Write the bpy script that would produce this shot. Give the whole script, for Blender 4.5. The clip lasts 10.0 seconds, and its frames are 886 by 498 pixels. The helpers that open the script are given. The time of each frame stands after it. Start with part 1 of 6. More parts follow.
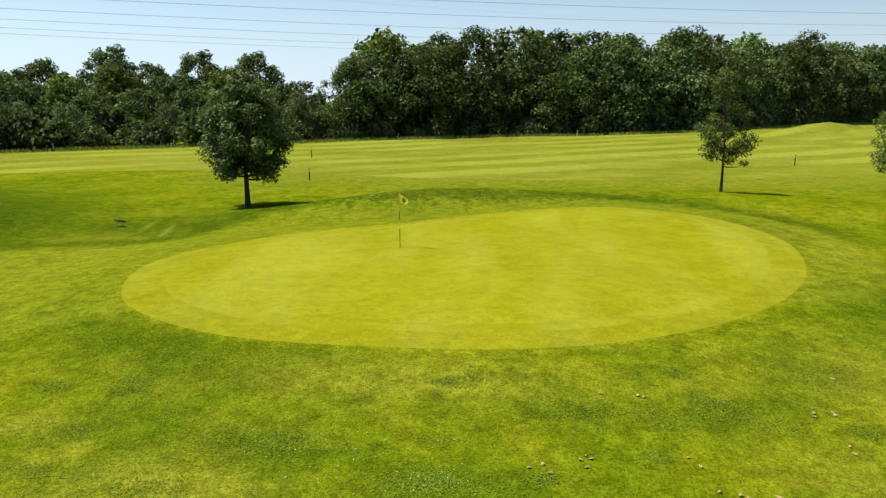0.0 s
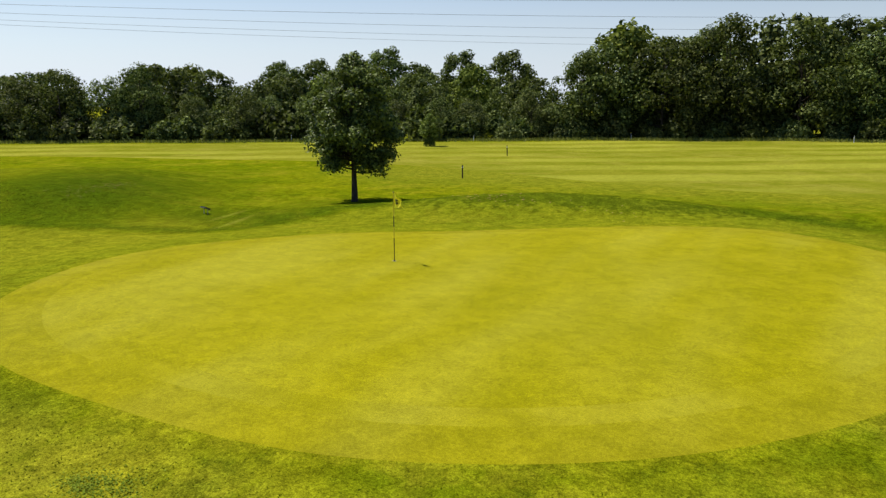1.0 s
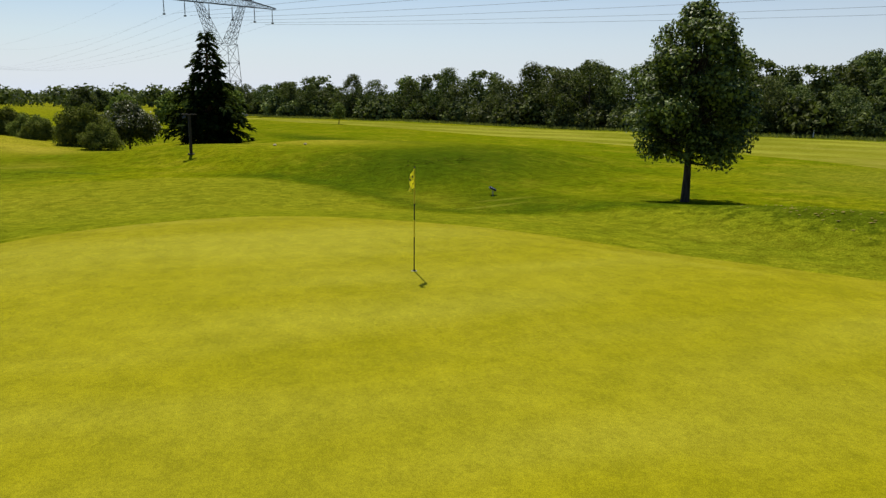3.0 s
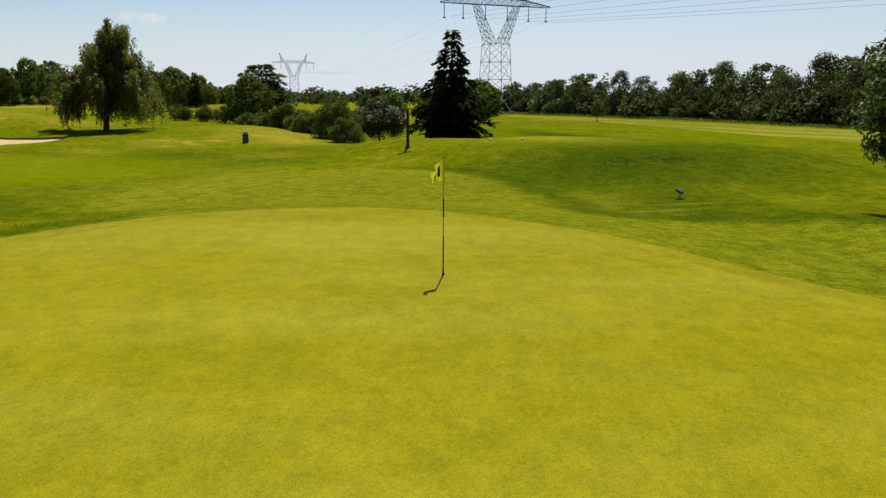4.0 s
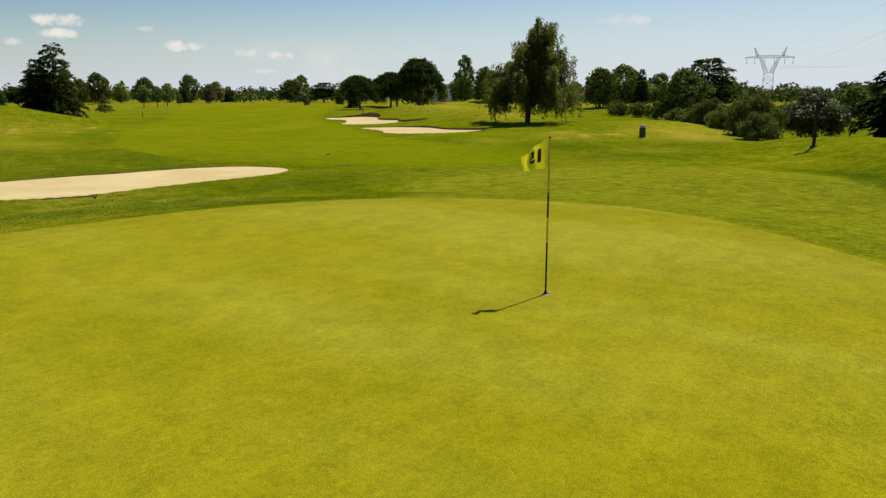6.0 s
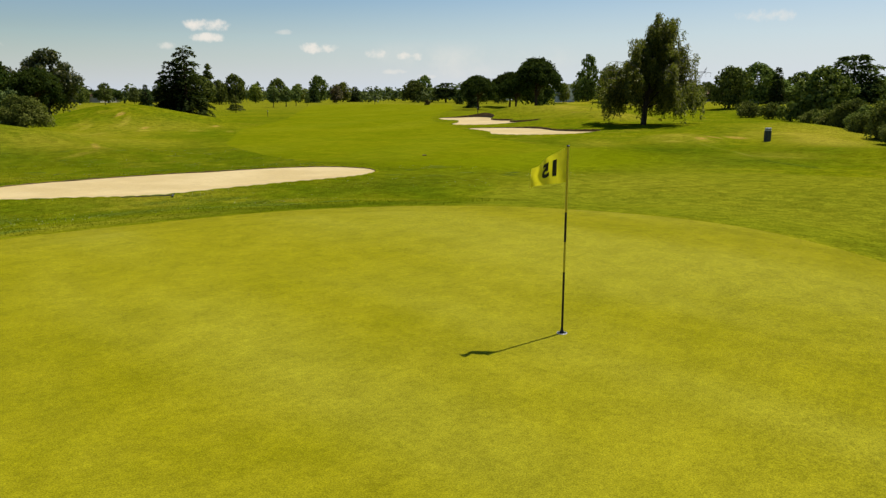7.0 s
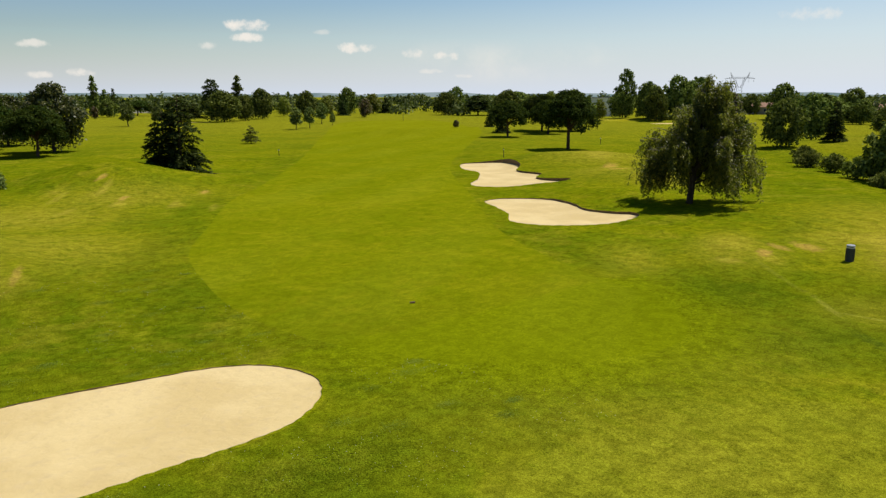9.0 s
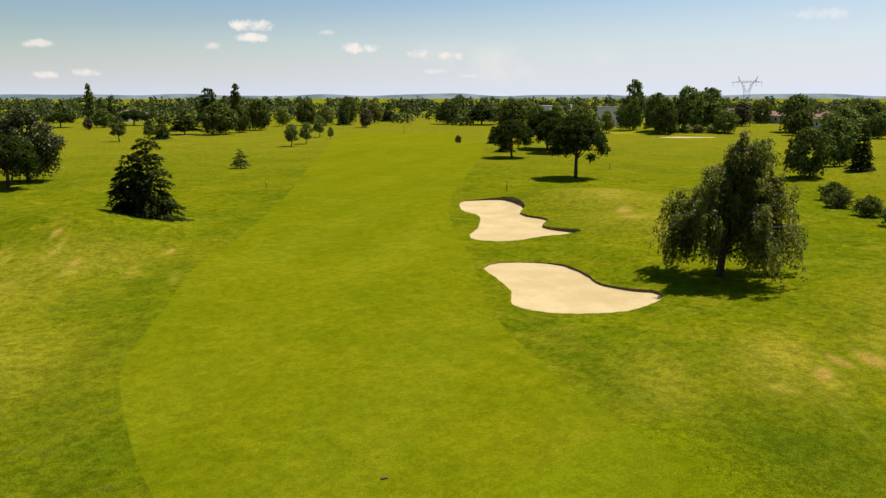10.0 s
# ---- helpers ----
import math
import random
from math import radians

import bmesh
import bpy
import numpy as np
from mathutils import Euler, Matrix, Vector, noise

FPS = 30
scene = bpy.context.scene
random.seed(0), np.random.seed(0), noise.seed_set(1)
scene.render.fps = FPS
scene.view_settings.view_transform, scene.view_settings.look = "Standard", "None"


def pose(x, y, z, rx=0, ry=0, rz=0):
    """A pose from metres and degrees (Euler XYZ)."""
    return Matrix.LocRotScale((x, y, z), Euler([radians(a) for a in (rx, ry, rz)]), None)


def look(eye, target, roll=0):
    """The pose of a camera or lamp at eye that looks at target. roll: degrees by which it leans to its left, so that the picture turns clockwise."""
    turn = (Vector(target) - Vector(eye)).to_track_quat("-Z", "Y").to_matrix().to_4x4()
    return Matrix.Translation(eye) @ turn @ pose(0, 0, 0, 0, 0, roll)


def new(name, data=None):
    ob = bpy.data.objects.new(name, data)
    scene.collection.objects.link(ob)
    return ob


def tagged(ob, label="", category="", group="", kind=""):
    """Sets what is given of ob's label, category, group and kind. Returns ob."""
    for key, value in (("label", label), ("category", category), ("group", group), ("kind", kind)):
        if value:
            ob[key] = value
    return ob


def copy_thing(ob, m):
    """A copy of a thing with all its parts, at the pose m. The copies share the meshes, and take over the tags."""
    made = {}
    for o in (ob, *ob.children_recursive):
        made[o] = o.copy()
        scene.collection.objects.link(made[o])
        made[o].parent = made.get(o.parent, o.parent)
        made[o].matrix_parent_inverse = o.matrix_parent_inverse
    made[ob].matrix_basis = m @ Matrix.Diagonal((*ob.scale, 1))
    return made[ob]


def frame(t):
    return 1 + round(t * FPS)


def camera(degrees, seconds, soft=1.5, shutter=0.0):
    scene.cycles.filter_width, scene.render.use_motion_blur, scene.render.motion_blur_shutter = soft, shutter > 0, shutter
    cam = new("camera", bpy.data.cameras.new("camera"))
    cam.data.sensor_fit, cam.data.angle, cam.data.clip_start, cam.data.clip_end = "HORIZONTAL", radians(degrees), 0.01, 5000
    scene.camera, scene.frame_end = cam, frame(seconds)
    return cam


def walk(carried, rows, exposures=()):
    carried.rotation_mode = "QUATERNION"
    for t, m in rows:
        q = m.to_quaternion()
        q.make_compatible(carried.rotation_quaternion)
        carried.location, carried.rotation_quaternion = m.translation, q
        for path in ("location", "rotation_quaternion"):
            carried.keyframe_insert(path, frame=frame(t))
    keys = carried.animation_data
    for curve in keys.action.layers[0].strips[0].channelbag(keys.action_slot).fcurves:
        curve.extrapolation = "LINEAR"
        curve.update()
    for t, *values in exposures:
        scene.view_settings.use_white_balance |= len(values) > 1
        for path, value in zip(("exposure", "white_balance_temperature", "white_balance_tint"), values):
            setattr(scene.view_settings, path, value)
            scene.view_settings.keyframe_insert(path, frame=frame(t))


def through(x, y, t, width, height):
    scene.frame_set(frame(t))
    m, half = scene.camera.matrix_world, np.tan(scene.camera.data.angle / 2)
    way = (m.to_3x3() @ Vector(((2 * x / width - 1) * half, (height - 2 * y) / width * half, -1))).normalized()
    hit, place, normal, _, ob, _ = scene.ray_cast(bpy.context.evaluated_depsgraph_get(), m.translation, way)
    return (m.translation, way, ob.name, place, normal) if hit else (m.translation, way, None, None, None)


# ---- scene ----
cam = camera(62.8, 10.0, 1.35)
PATH = [
    (0, (2.503, 0.969, 5.498), (2.32, 2.92, 5.098), -0.6),
    (0.5, (6.555, 5.551, 5.082), (6.023, 7.438, 4.689), -0.4),
    (1, (9.424, 9.609, 4.649), (8.53, 11.355, 4.259), -0.1),
    (1.5, (11.3, 13.494, 4.341), (10.077, 15.027, 3.948), 0.2),
    (2, (12.291, 17.197, 4.053), (10.792, 18.46, 3.657), 0.2),
    (2.2, (12.405, 18.799, 3.952), (10.809, 19.936, 3.551), 0.5),
    (3.3, (11.87, 25.761, 3.267), (9.952, 26.164, 2.864), 0.5),
    (3.5, (11.662, 26.736, 3.231), (9.721, 26.991, 2.824), 0.4),
    (4, (10.881, 28.92, 3.12), (8.928, 28.792, 2.71), 0.3),
    (4.5, (9.911, 30.478, 2.969), (8.013, 30.003, 2.556), 0.2),
    (5, (8.769, 31.672, 2.804), (6.974, 30.894, 2.392), 0.1),
    (5.5, (7.725, 32.505, 2.721), (6.056, 31.483, 2.306), 0.1),
    (6, (6.488, 33.016, 2.629), (4.974, 31.777, 2.214), -0.1),
    (6.2, (6.043, 33.134, 2.621), (4.587, 31.828, 2.206), -0.1),
    (7.3, (3.595, 33.066, 2.636), (2.336, 31.568, 2.221), -0.1),
    (7.5, (2.892, 32.609, 2.94), (1.64, 31.106, 2.524), -0.1),
    (8, (1.107, 31.028, 4.545), (-0.128, 29.511, 4.128), -0.1),
    (8.5, (-1.357, 28.89, 6.652), (-2.58, 27.363, 6.237), -0.1),
    (9, (-3.996, 26.317, 8.594), (-5.209, 24.783, 8.179), -0.0),
    (9.5, (-6.839, 23.419, 10.533), (-8.045, 21.878, 10.117), -0.1),
    (10, (-10.078, 19.956, 12.569), (-11.282, 18.414, 12.154), 0.0),
]
walk(cam, [(t, look(eye, target, roll)) for t, eye, target, roll in PATH],
     [(0.0, 0.44, 6100, 2), (0.5, 0.36, 6300, 6), (1.0, 0.24, 6500, 10), (2.0, 0.07, 6500, 10), (4.0, -0.02, 6500, 10), (5.5, -0.09, 6500, 10), (7.5, -0.06, 6500, 10), (8.5, -0.02, 6500, 10), (9.5, 0.0, 6520, 12), (10.0, 0.07, 6560, 14)])

# ---- sun, sky and clouds ----
SUN_AZ, SUN_EL = radians(177.0), radians(62.0)   # direction towards the sun, from +x
sun = new("sun", bpy.data.lights.new("sun", "SUN"))
sun.data.energy, sun.data.angle, sun.data.color = 4.8, radians(0.55), (1.0, 0.95, 0.86)
sun.matrix_world = look((math.cos(SUN_AZ) * 200 * math.cos(SUN_EL), math.sin(SUN_AZ) * 200 * math.cos(SUN_EL), 200 * math.sin(SUN_EL)), (0, 0, 0))


def node(tree, kind, **inputs):
    n = tree.nodes.new(kind)
    for key, value in inputs.items():
        k = int(key[1:]) if key[0] == "i" and key[1:].isdigit() else key.replace("_", " ")
        if hasattr(value, "is_output"):
            tree.links.new(value, n.inputs[k])
        else:
            n.inputs[k].default_value = value
    return n


def calc(tree, op, a, b=None, c=None):
    n = tree.nodes.new("ShaderNodeMath")
    n.operation = op
    for i, v in enumerate((a, b, c)):
        if v is None:
            continue
        if hasattr(v, "is_output"):
            tree.links.new(v, n.inputs[i])
        else:
            n.inputs[i].default_value = v
    return n.outputs[0]


def mix(tree, fac, a, b, mode="MIX"):
    n = tree.nodes.new("ShaderNodeMix")
    n.data_type, n.blend_type = "RGBA", mode
    for k, v in ((0, fac), (6, a), (7, b)):
        if hasattr(v, "is_output"):
            tree.links.new(v, n.inputs[k])
        else:
            n.inputs[k].default_value = v if k == 0 else (*v, 1.0)
    return n.outputs[2]


def ramp(tree, fac, lo, hi, smooth=True):
    n = tree.nodes.new("ShaderNodeMapRange")
    n.interpolation_type = "SMOOTHSTEP" if smooth else "LINEAR"
    tree.links.new(fac, n.inputs[0])
    n.inputs[1].default_value, n.inputs[2].default_value = lo, hi
    return n.outputs[0]


def make_world():
    w = bpy.data.worlds.new("sky")
    scene.world = w
    w.use_nodes = True
    t = w.node_tree
    t.nodes.clear()
    sky = t.nodes.new("ShaderNodeTexSky")
    sky.sky_type, sky.sun_disc = "NISHITA", False
    sky.sun_elevation, sky.sun_rotation = SUN_EL, radians(90) - SUN_AZ
    sky.altitude, sky.air_density, sky.dust_density, sky.ozone_density = 100, 1.3, 0.4, 5.0
    coord = t.nodes.new("ShaderNodeTexCoord").outputs["Generated"]
    sep = node(t, "ShaderNodeSeparateXYZ", Vector=coord).outputs
    az = calc(t, "MULTIPLY", calc(t, "ARCTAN2", sep[1], sep[0]), 57.2958)
    el = calc(t, "MULTIPLY", calc(t, "ARCSINE", sep[2]), 57.2958)
    noise1 = node(t, "ShaderNodeTexNoise", Vector=coord, Scale=55.0, Detail=5.0, Roughness=0.6).outputs[0]
    noise2 = node(t, "ShaderNodeTexNoise", Vector=coord, Scale=9.0, Detail=5.0, Roughness=0.65).outputs[0]
    total = None
    # small fair-weather clouds: azimuth, elevation, half width, half height (degrees), density
    for a, e, wa, we, d in ((-113.8, 5.0, 2.0, 0.42, 1.0), (-113.8, 4.1, 1.1, 0.4, 0.95), (-121.5, 3.5, 1.5, 0.42, 0.95),
                            (-126.0, 3.1, 0.85, 0.45, 0.85), (-128.5, 2.9, 1.2, 0.36, 0.8), (-127.5, 1.8, 1.0, 0.22, 0.5),
                            (-130.0, 1.45, 0.9, 0.2, 0.45), (-99.7, 3.4, 1.2, 0.3, 0.7), (-111.0, 3.5, 0.7, 0.3, 0.6),
                            (-154.1, 5.4, 1.9, 0.55, 0.6), (-102.5, 1.55, 1.0, 0.3, 0.7), (-99.8, 1.35, 1.1, 0.3, 0.7),
                            (-119.2, 4.6, 0.7, 0.2, 0.4)):
        q = calc(t, "ADD", calc(t, "POWER", calc(t, "ABSOLUTE", calc(t, "DIVIDE", calc(t, "SUBTRACT", az, a), wa)), 2.0),
                 calc(t, "POWER", calc(t, "ABSOLUTE", calc(t, "DIVIDE", calc(t, "SUBTRACT", el, e), we)), 2.0))
        body = calc(t, "ADD", calc(t, "SUBTRACT", 1.0, q), calc(t, "MULTIPLY", calc(t, "SUBTRACT", noise1, 0.5), 4.0))
        m = calc(t, "MULTIPLY", ramp(t, body, -0.1, 1.3), d * 0.95)
        total = m if total is None else calc(t, "MAXIMUM", total, m)
    veil = calc(t, "MULTIPLY", ramp(t, calc(t, "ABSOLUTE", calc(t, "SUBTRACT", az, -133.0)), 13.0, 2.0), ramp(t, calc(t, "ABSOLUTE", calc(t, "SUBTRACT", el, 2.4)), 2.0, 0.2))
    veil = calc(t, "MULTIPLY", veil, calc(t, "MULTIPLY", ramp(t, noise2, 0.4, 0.75), 0.4))
    total = calc(t, "MAXIMUM", total, veil)
    north = calc(t, "COSINE", calc(t, "DIVIDE", calc(t, "SUBTRACT", az, 110.0), 57.2958))
    reach = calc(t, "ADD", 11.5, calc(t, "MULTIPLY", north, 7.5))
    haze = calc(t, "POWER", calc(t, "MAXIMUM", calc(t, "SUBTRACT", 1.0, calc(t, "DIVIDE", calc(t, "MAXIMUM", el, 0.0), reach)), 0.0), 1.45)
    blue = node(t, "ShaderNodeHueSaturation", Color=sky.outputs[0], Saturation=1.2, Value=1.08, Hue=0.512).outputs[0]
    colour = mix(t, calc(t, "MULTIPLY", haze, 0.97), blue, SKY_HAZE)
    # the sky is brighter on the sun's side
    side = calc(t, "ADD", 0.88, calc(t, "MULTIPLY", calc(t, "COSINE", calc(t, "DIVIDE", calc(t, "SUBTRACT", az, 190.0), 57.2958)), 0.17))
    colour = mix(t, 1.0, colour, node(t, "ShaderNodeCombineXYZ", X=side, Y=side, Z=side).outputs[0], "MULTIPLY")
    colour = mix(t, total, colour, SKY_CLOUD)
    bg = node(t, "ShaderNodeBackground", Color=colour, Strength=0.09)
    t.links.new(bg.outputs[0], t.nodes.new("ShaderNodeOutputWorld").inputs[0])


SKY_HAZE, SKY_CLOUD = (7.35, 8.15, 9.4), (10.3, 9.7, 8.8)
make_world()


# ---- materials ----
def material(name):
    m = bpy.data.materials.new(name)
    m.use_nodes = True
    t = m.node_tree
    t.nodes.clear()
    out = t.nodes.new("ShaderNodeOutputMaterial")
    coord = t.nodes.new("ShaderNodeTexCoord").outputs["Object"]
    return m, t, out, coord


def tex(t, coord, scale, detail=3.0, rough=0.55, stretch=None, turn=0.0, shift=0.0):
    v = coord
    if stretch or turn or shift:
        mp = t.nodes.new("ShaderNodeMapping")
        t.links.new(coord, mp.inputs[0])
        mp.inputs["Rotation"].default_value = (0, 0, radians(turn))
        mp.inputs["Location"].default_value = (shift, shift * 0.7, 0)
        mp.inputs["Scale"].default_value = stretch or (1, 1, 1)
        v = mp.outputs[0]
    return node(t, "ShaderNodeTexNoise", Vector=v, Scale=scale, Detail=detail, Roughness=rough).outputs[0]


def finish(t, out, colour, rough=0.8, bump=None, strength=0.3, distance=0.02, metal=0.0, spec=0.3):
    b = node(t, "ShaderNodeBsdfPrincipled", Roughness=rough, Metallic=metal)
    b.inputs["Specular IOR Level"].default_value = spec
    if hasattr(colour, "is_output"):
        t.links.new(colour, b.inputs["Base Color"])
    else:
        b.inputs["Base Color"].default_value = (*colour, 1)
    if bump is not None:
        n = node(t, "ShaderNodeBump", Strength=strength, Distance=distance, Height=bump)
        t.links.new(n.outputs[0], b.inputs["Normal"])
    t.links.new(b.outputs[0], out.inputs[0])
    return b


def plain(name, colour, rough=0.6, metal=0.0, wear=0.15, scale=14.0, spec=0.3):
    """Painted, wooden, stone or metal surface with mottling at two scales and fine relief."""
    m, t, out, co = material(name)
    n1, n2 = tex(t, co, scale, 4), tex(t, co, scale * 7, 3)
    dark = tuple(c * (1 - wear * 2) for c in colour)
    col = mix(t, ramp(t, n1, 0.35, 0.7), colour, dark)
    col = mix(t, calc(t, "MULTIPLY", ramp(t, n2, 0.45, 0.75), wear), col, tuple(min(1, c * 1.5 + 0.03) for c in colour))
    finish(t, out, col, rough, n2, 0.25, 0.004, metal, spec)
    return m


def grass(name, low, mid, dry, patch=0.22, amount=0.5, stripes=None, blade=1.0, fine=55.0, relief=0.5, zones=False, pale=None, sheen=0.0, rosettes=0.8, crisp=0.32, marks=()):
    """Mown turf: low is lush colour, mid usual colour, dry yellowed colour. zones: reads where the turf is lush or parched."""
    m, t, out, co = material(name)
    big = tex(t, co, patch * 0.35, 4, 0.6)
    medium = tex(t, co, patch * 3.0, 5, 0.65, (1, 1, 1), 0, 7.3)
    small = tex(t, co, 5.0, 5, 0.7, None, 0, 3.1)
    tuft = tex(t, co, 17.0, 4, 0.7, None, 0, 5.7)
    blades = tex(t, co, fine, 3, 0.75)
    mottle = tex(t, co, 1.9, 6, 0.72, None, 0, 17.0)
    blotch = calc(t, "ADD", calc(t, "MULTIPLY", medium, 0.5), calc(t, "MULTIPLY", tex(t, co, patch * 0.8, 4, 0.6, None, 0, 21.0), 0.5))
    col = mix(t, ramp(t, calc(t, "ADD", calc(t, "MULTIPLY", big, 0.55), calc(t, "MULTIPLY", medium, 0.45)), 0.38, 0.6), low, mid)
    dryness = calc(t, "MULTIPLY", ramp(t, blotch, 0.47, 0.66), amount)
    if zones:
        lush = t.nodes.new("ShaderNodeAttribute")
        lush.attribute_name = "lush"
        parched = t.nodes.new("ShaderNodeAttribute")
        parched.attribute_name = "parched"
        streak = tex(t, co, 1.6, 5, 0.7, (1, 0.35, 1), 35, 13.0)
        dryness = calc(t, "MAXIMUM", dryness, calc(t, "MULTIPLY", parched.outputs["Fac"], ramp(t, streak, 0.22, 0.52)))
        rosette = calc(t, "MULTIPLY", ramp(t, tex(t, co, 0.9, 5, 0.7, None, 0, 51.0), 0.52, 0.64), rosettes)
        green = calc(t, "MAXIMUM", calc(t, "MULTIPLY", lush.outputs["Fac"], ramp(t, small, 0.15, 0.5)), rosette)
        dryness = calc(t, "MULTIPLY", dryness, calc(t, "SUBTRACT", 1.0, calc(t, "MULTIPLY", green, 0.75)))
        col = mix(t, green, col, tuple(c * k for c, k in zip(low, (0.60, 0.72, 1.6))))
    col = mix(t, dryness, col, dry)
    if zones:
        # mown edges of the green and the fairway run out raggedly into the rough
        for key, tone in (("meadow", (0.182, 0.186, 0.013)), ("apron", (0.190, 0.198, 0.010)), ("fringe", (0.205, 0.200, 0.006)), ("mown", (0.152, 0.182, 0.002))):
            edge = t.nodes.new("ShaderNodeAttribute")
            edge.attribute_name = key
            ragged = calc(t, "ADD", edge.outputs["Fac"], calc(t, "MULTIPLY", calc(t, "SUBTRACT", small, 0.5), 0.9))
            col = mix(t, calc(t, "MULTIPLY", ramp(t, ragged, 0.25, 0.95), 0.55 if key == "apron" else 0.8), col, tone)
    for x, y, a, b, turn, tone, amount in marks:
        # worn streaks, straw patches, wheel tracks and painted dark bands: centre, half lengths, direction, colour,
        # strength
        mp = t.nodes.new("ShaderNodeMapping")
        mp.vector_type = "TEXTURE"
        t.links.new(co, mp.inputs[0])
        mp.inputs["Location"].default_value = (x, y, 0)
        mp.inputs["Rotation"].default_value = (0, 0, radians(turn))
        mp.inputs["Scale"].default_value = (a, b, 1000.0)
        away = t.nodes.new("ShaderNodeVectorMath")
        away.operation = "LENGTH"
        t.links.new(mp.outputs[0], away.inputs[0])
        mark_reach = calc(t, "ADD", away.outputs["Value"], calc(t, "MULTIPLY", calc(t, "SUBTRACT", mottle, 0.5), 2.4))
        col = mix(t, calc(t, "MULTIPLY", ramp(t, mark_reach, 1.15, 0.35), amount), col, tone)
    if pale:
        # broad pale bands: sheen of the mown grass put into the colour
        sheen_sweep = tex(t, co, 0.30, 2, 0.5, (1, 0.28, 1), 62, 33.0)
        col = mix(t, calc(t, "MULTIPLY", ramp(t, sheen_sweep, 0.40, 0.68), 0.5), col, pale)
    if stripes:
        turn, width, gain = stripes
        mp = t.nodes.new("ShaderNodeMapping")
        t.links.new(co, mp.inputs[0])
        mp.inputs["Rotation"].default_value = (0, 0, radians(turn))
        sx = node(t, "ShaderNodeSeparateXYZ", Vector=mp.outputs[0]).outputs[1]
        sx = calc(t, "ADD", sx, calc(t, "MULTIPLY", tex(t, co, 0.05, 2), 3.0))
        wave = ramp(t, calc(t, "SINE", calc(t, "MULTIPLY", sx, math.pi / width)), -0.5, 0.5)
        wave = calc(t, "MULTIPLY", wave, ramp(t, tex(t, co, 0.04, 2, 0.5, None, 0, 40.0), 0.35, 0.6))
        col = mix(t, calc(t, "MULTIPLY", wave, gain), col, tuple(min(1, c * 1.45 + 0.01) for c in mid))
    grain = calc(t, "ADD", calc(t, "ADD", calc(t, "MULTIPLY", small, 0.24), calc(t, "MULTIPLY", tuft, 0.44)), calc(t, "MULTIPLY", blades, 0.32))
    shade = calc(t, "ADD", calc(t, "MULTIPLY", ramp(t, grain, 0.385, 0.615, False), blade), 1.0 - blade * 0.5)
    speck = tex(t, co, fine * (1.3 if pale else 1.15 if zones else 2.2), 2, 0.8, None, 0, 61.0)
    shade = calc(t, "MULTIPLY", shade, calc(t, "ADD", 1.0 - crisp * 0.5, calc(t, "MULTIPLY", ramp(t, speck, 0.36, 0.64), crisp)))
    shade = calc(t, "MULTIPLY", shade, calc(t, "ADD", 1.0 - blade * 0.15, calc(t, "MULTIPLY", ramp(t, mottle, 0.39, 0.61), blade * 0.31)))
    if zones:
        # small leaves of clover and daisies, light on dark, where the turf is lush
        cells = t.nodes.new("ShaderNodeTexVoronoi")
        t.links.new(co, cells.inputs["Vector"])
        cells.inputs["Scale"].default_value = 26.0
        leaf = calc(t, "ADD", 1.8, calc(t, "MULTIPLY", cells.outputs["Distance"], -2.0))
        shade = calc(t, "MULTIPLY", shade, calc(t, "ADD", 1.0, calc(t, "MULTIPLY", green, calc(t, "SUBTRACT", leaf, 1.0))))
    grey = node(t, "ShaderNodeCombineXYZ", X=shade, Y=shade, Z=shade).outputs[0]
    col = mix(t, 1.0, col, grey, "MULTIPLY")
    finish(t, out, col, 0.8, calc(t, "ADD", blades, calc(t, "MULTIPLY", tuft, 1.5)), relief, 0.04, 0, sheen)
    return m


def leafy(name, dark, light, gloss=0.45, through=0.35, spec=0.25, vary=True):
    """Leaves: colour varies leaf by leaf and over the crown; light passes through the blade."""
    m, t, out, co = material(name)
    r = t.nodes.new("ShaderNodeNewGeometry").outputs["Random Per Island"]
    ob = t.nodes.new("ShaderNodeObjectInfo").outputs["Random"] if vary else 0.5
    n = tex(t, co, 0.5, 2)
    f = calc(t, "ADD", calc(t, "MULTIPLY", r, 0.45), calc(t, "MULTIPLY", n, 0.55))
    col = mix(t, ramp(t, f, 0.28, 0.76), dark, light)
    if vary is False:
        ob = calc(t, "ADD", 0.5, 0.0)
    hsv = node(t, "ShaderNodeHueSaturation", Color=col, Value=calc(t, "ADD", 0.65, calc(t, "MULTIPLY", ob, 0.7)),
               Hue=calc(t, "ADD", 0.485, calc(t, "MULTIPLY", ob, 0.03)))
    col = hsv.outputs[0]
    b = node(t, "ShaderNodeBsdfPrincipled", Roughness=gloss)
    b.inputs["Specular IOR Level"].default_value = spec
    t.links.new(col, b.inputs["Base Color"])
    tr = node(t, "ShaderNodeBsdfTranslucent", Color=mix(t, 0.5, col, (0.22, 0.30, 0.02)))
    mx = node(t, "ShaderNodeMixShader", i0=through)
    t.links.new(b.outputs[0], mx.inputs[1])
    t.links.new(tr.outputs[0], mx.inputs[2])
    t.links.new(mx.outputs[0], out.inputs[0])
    return m


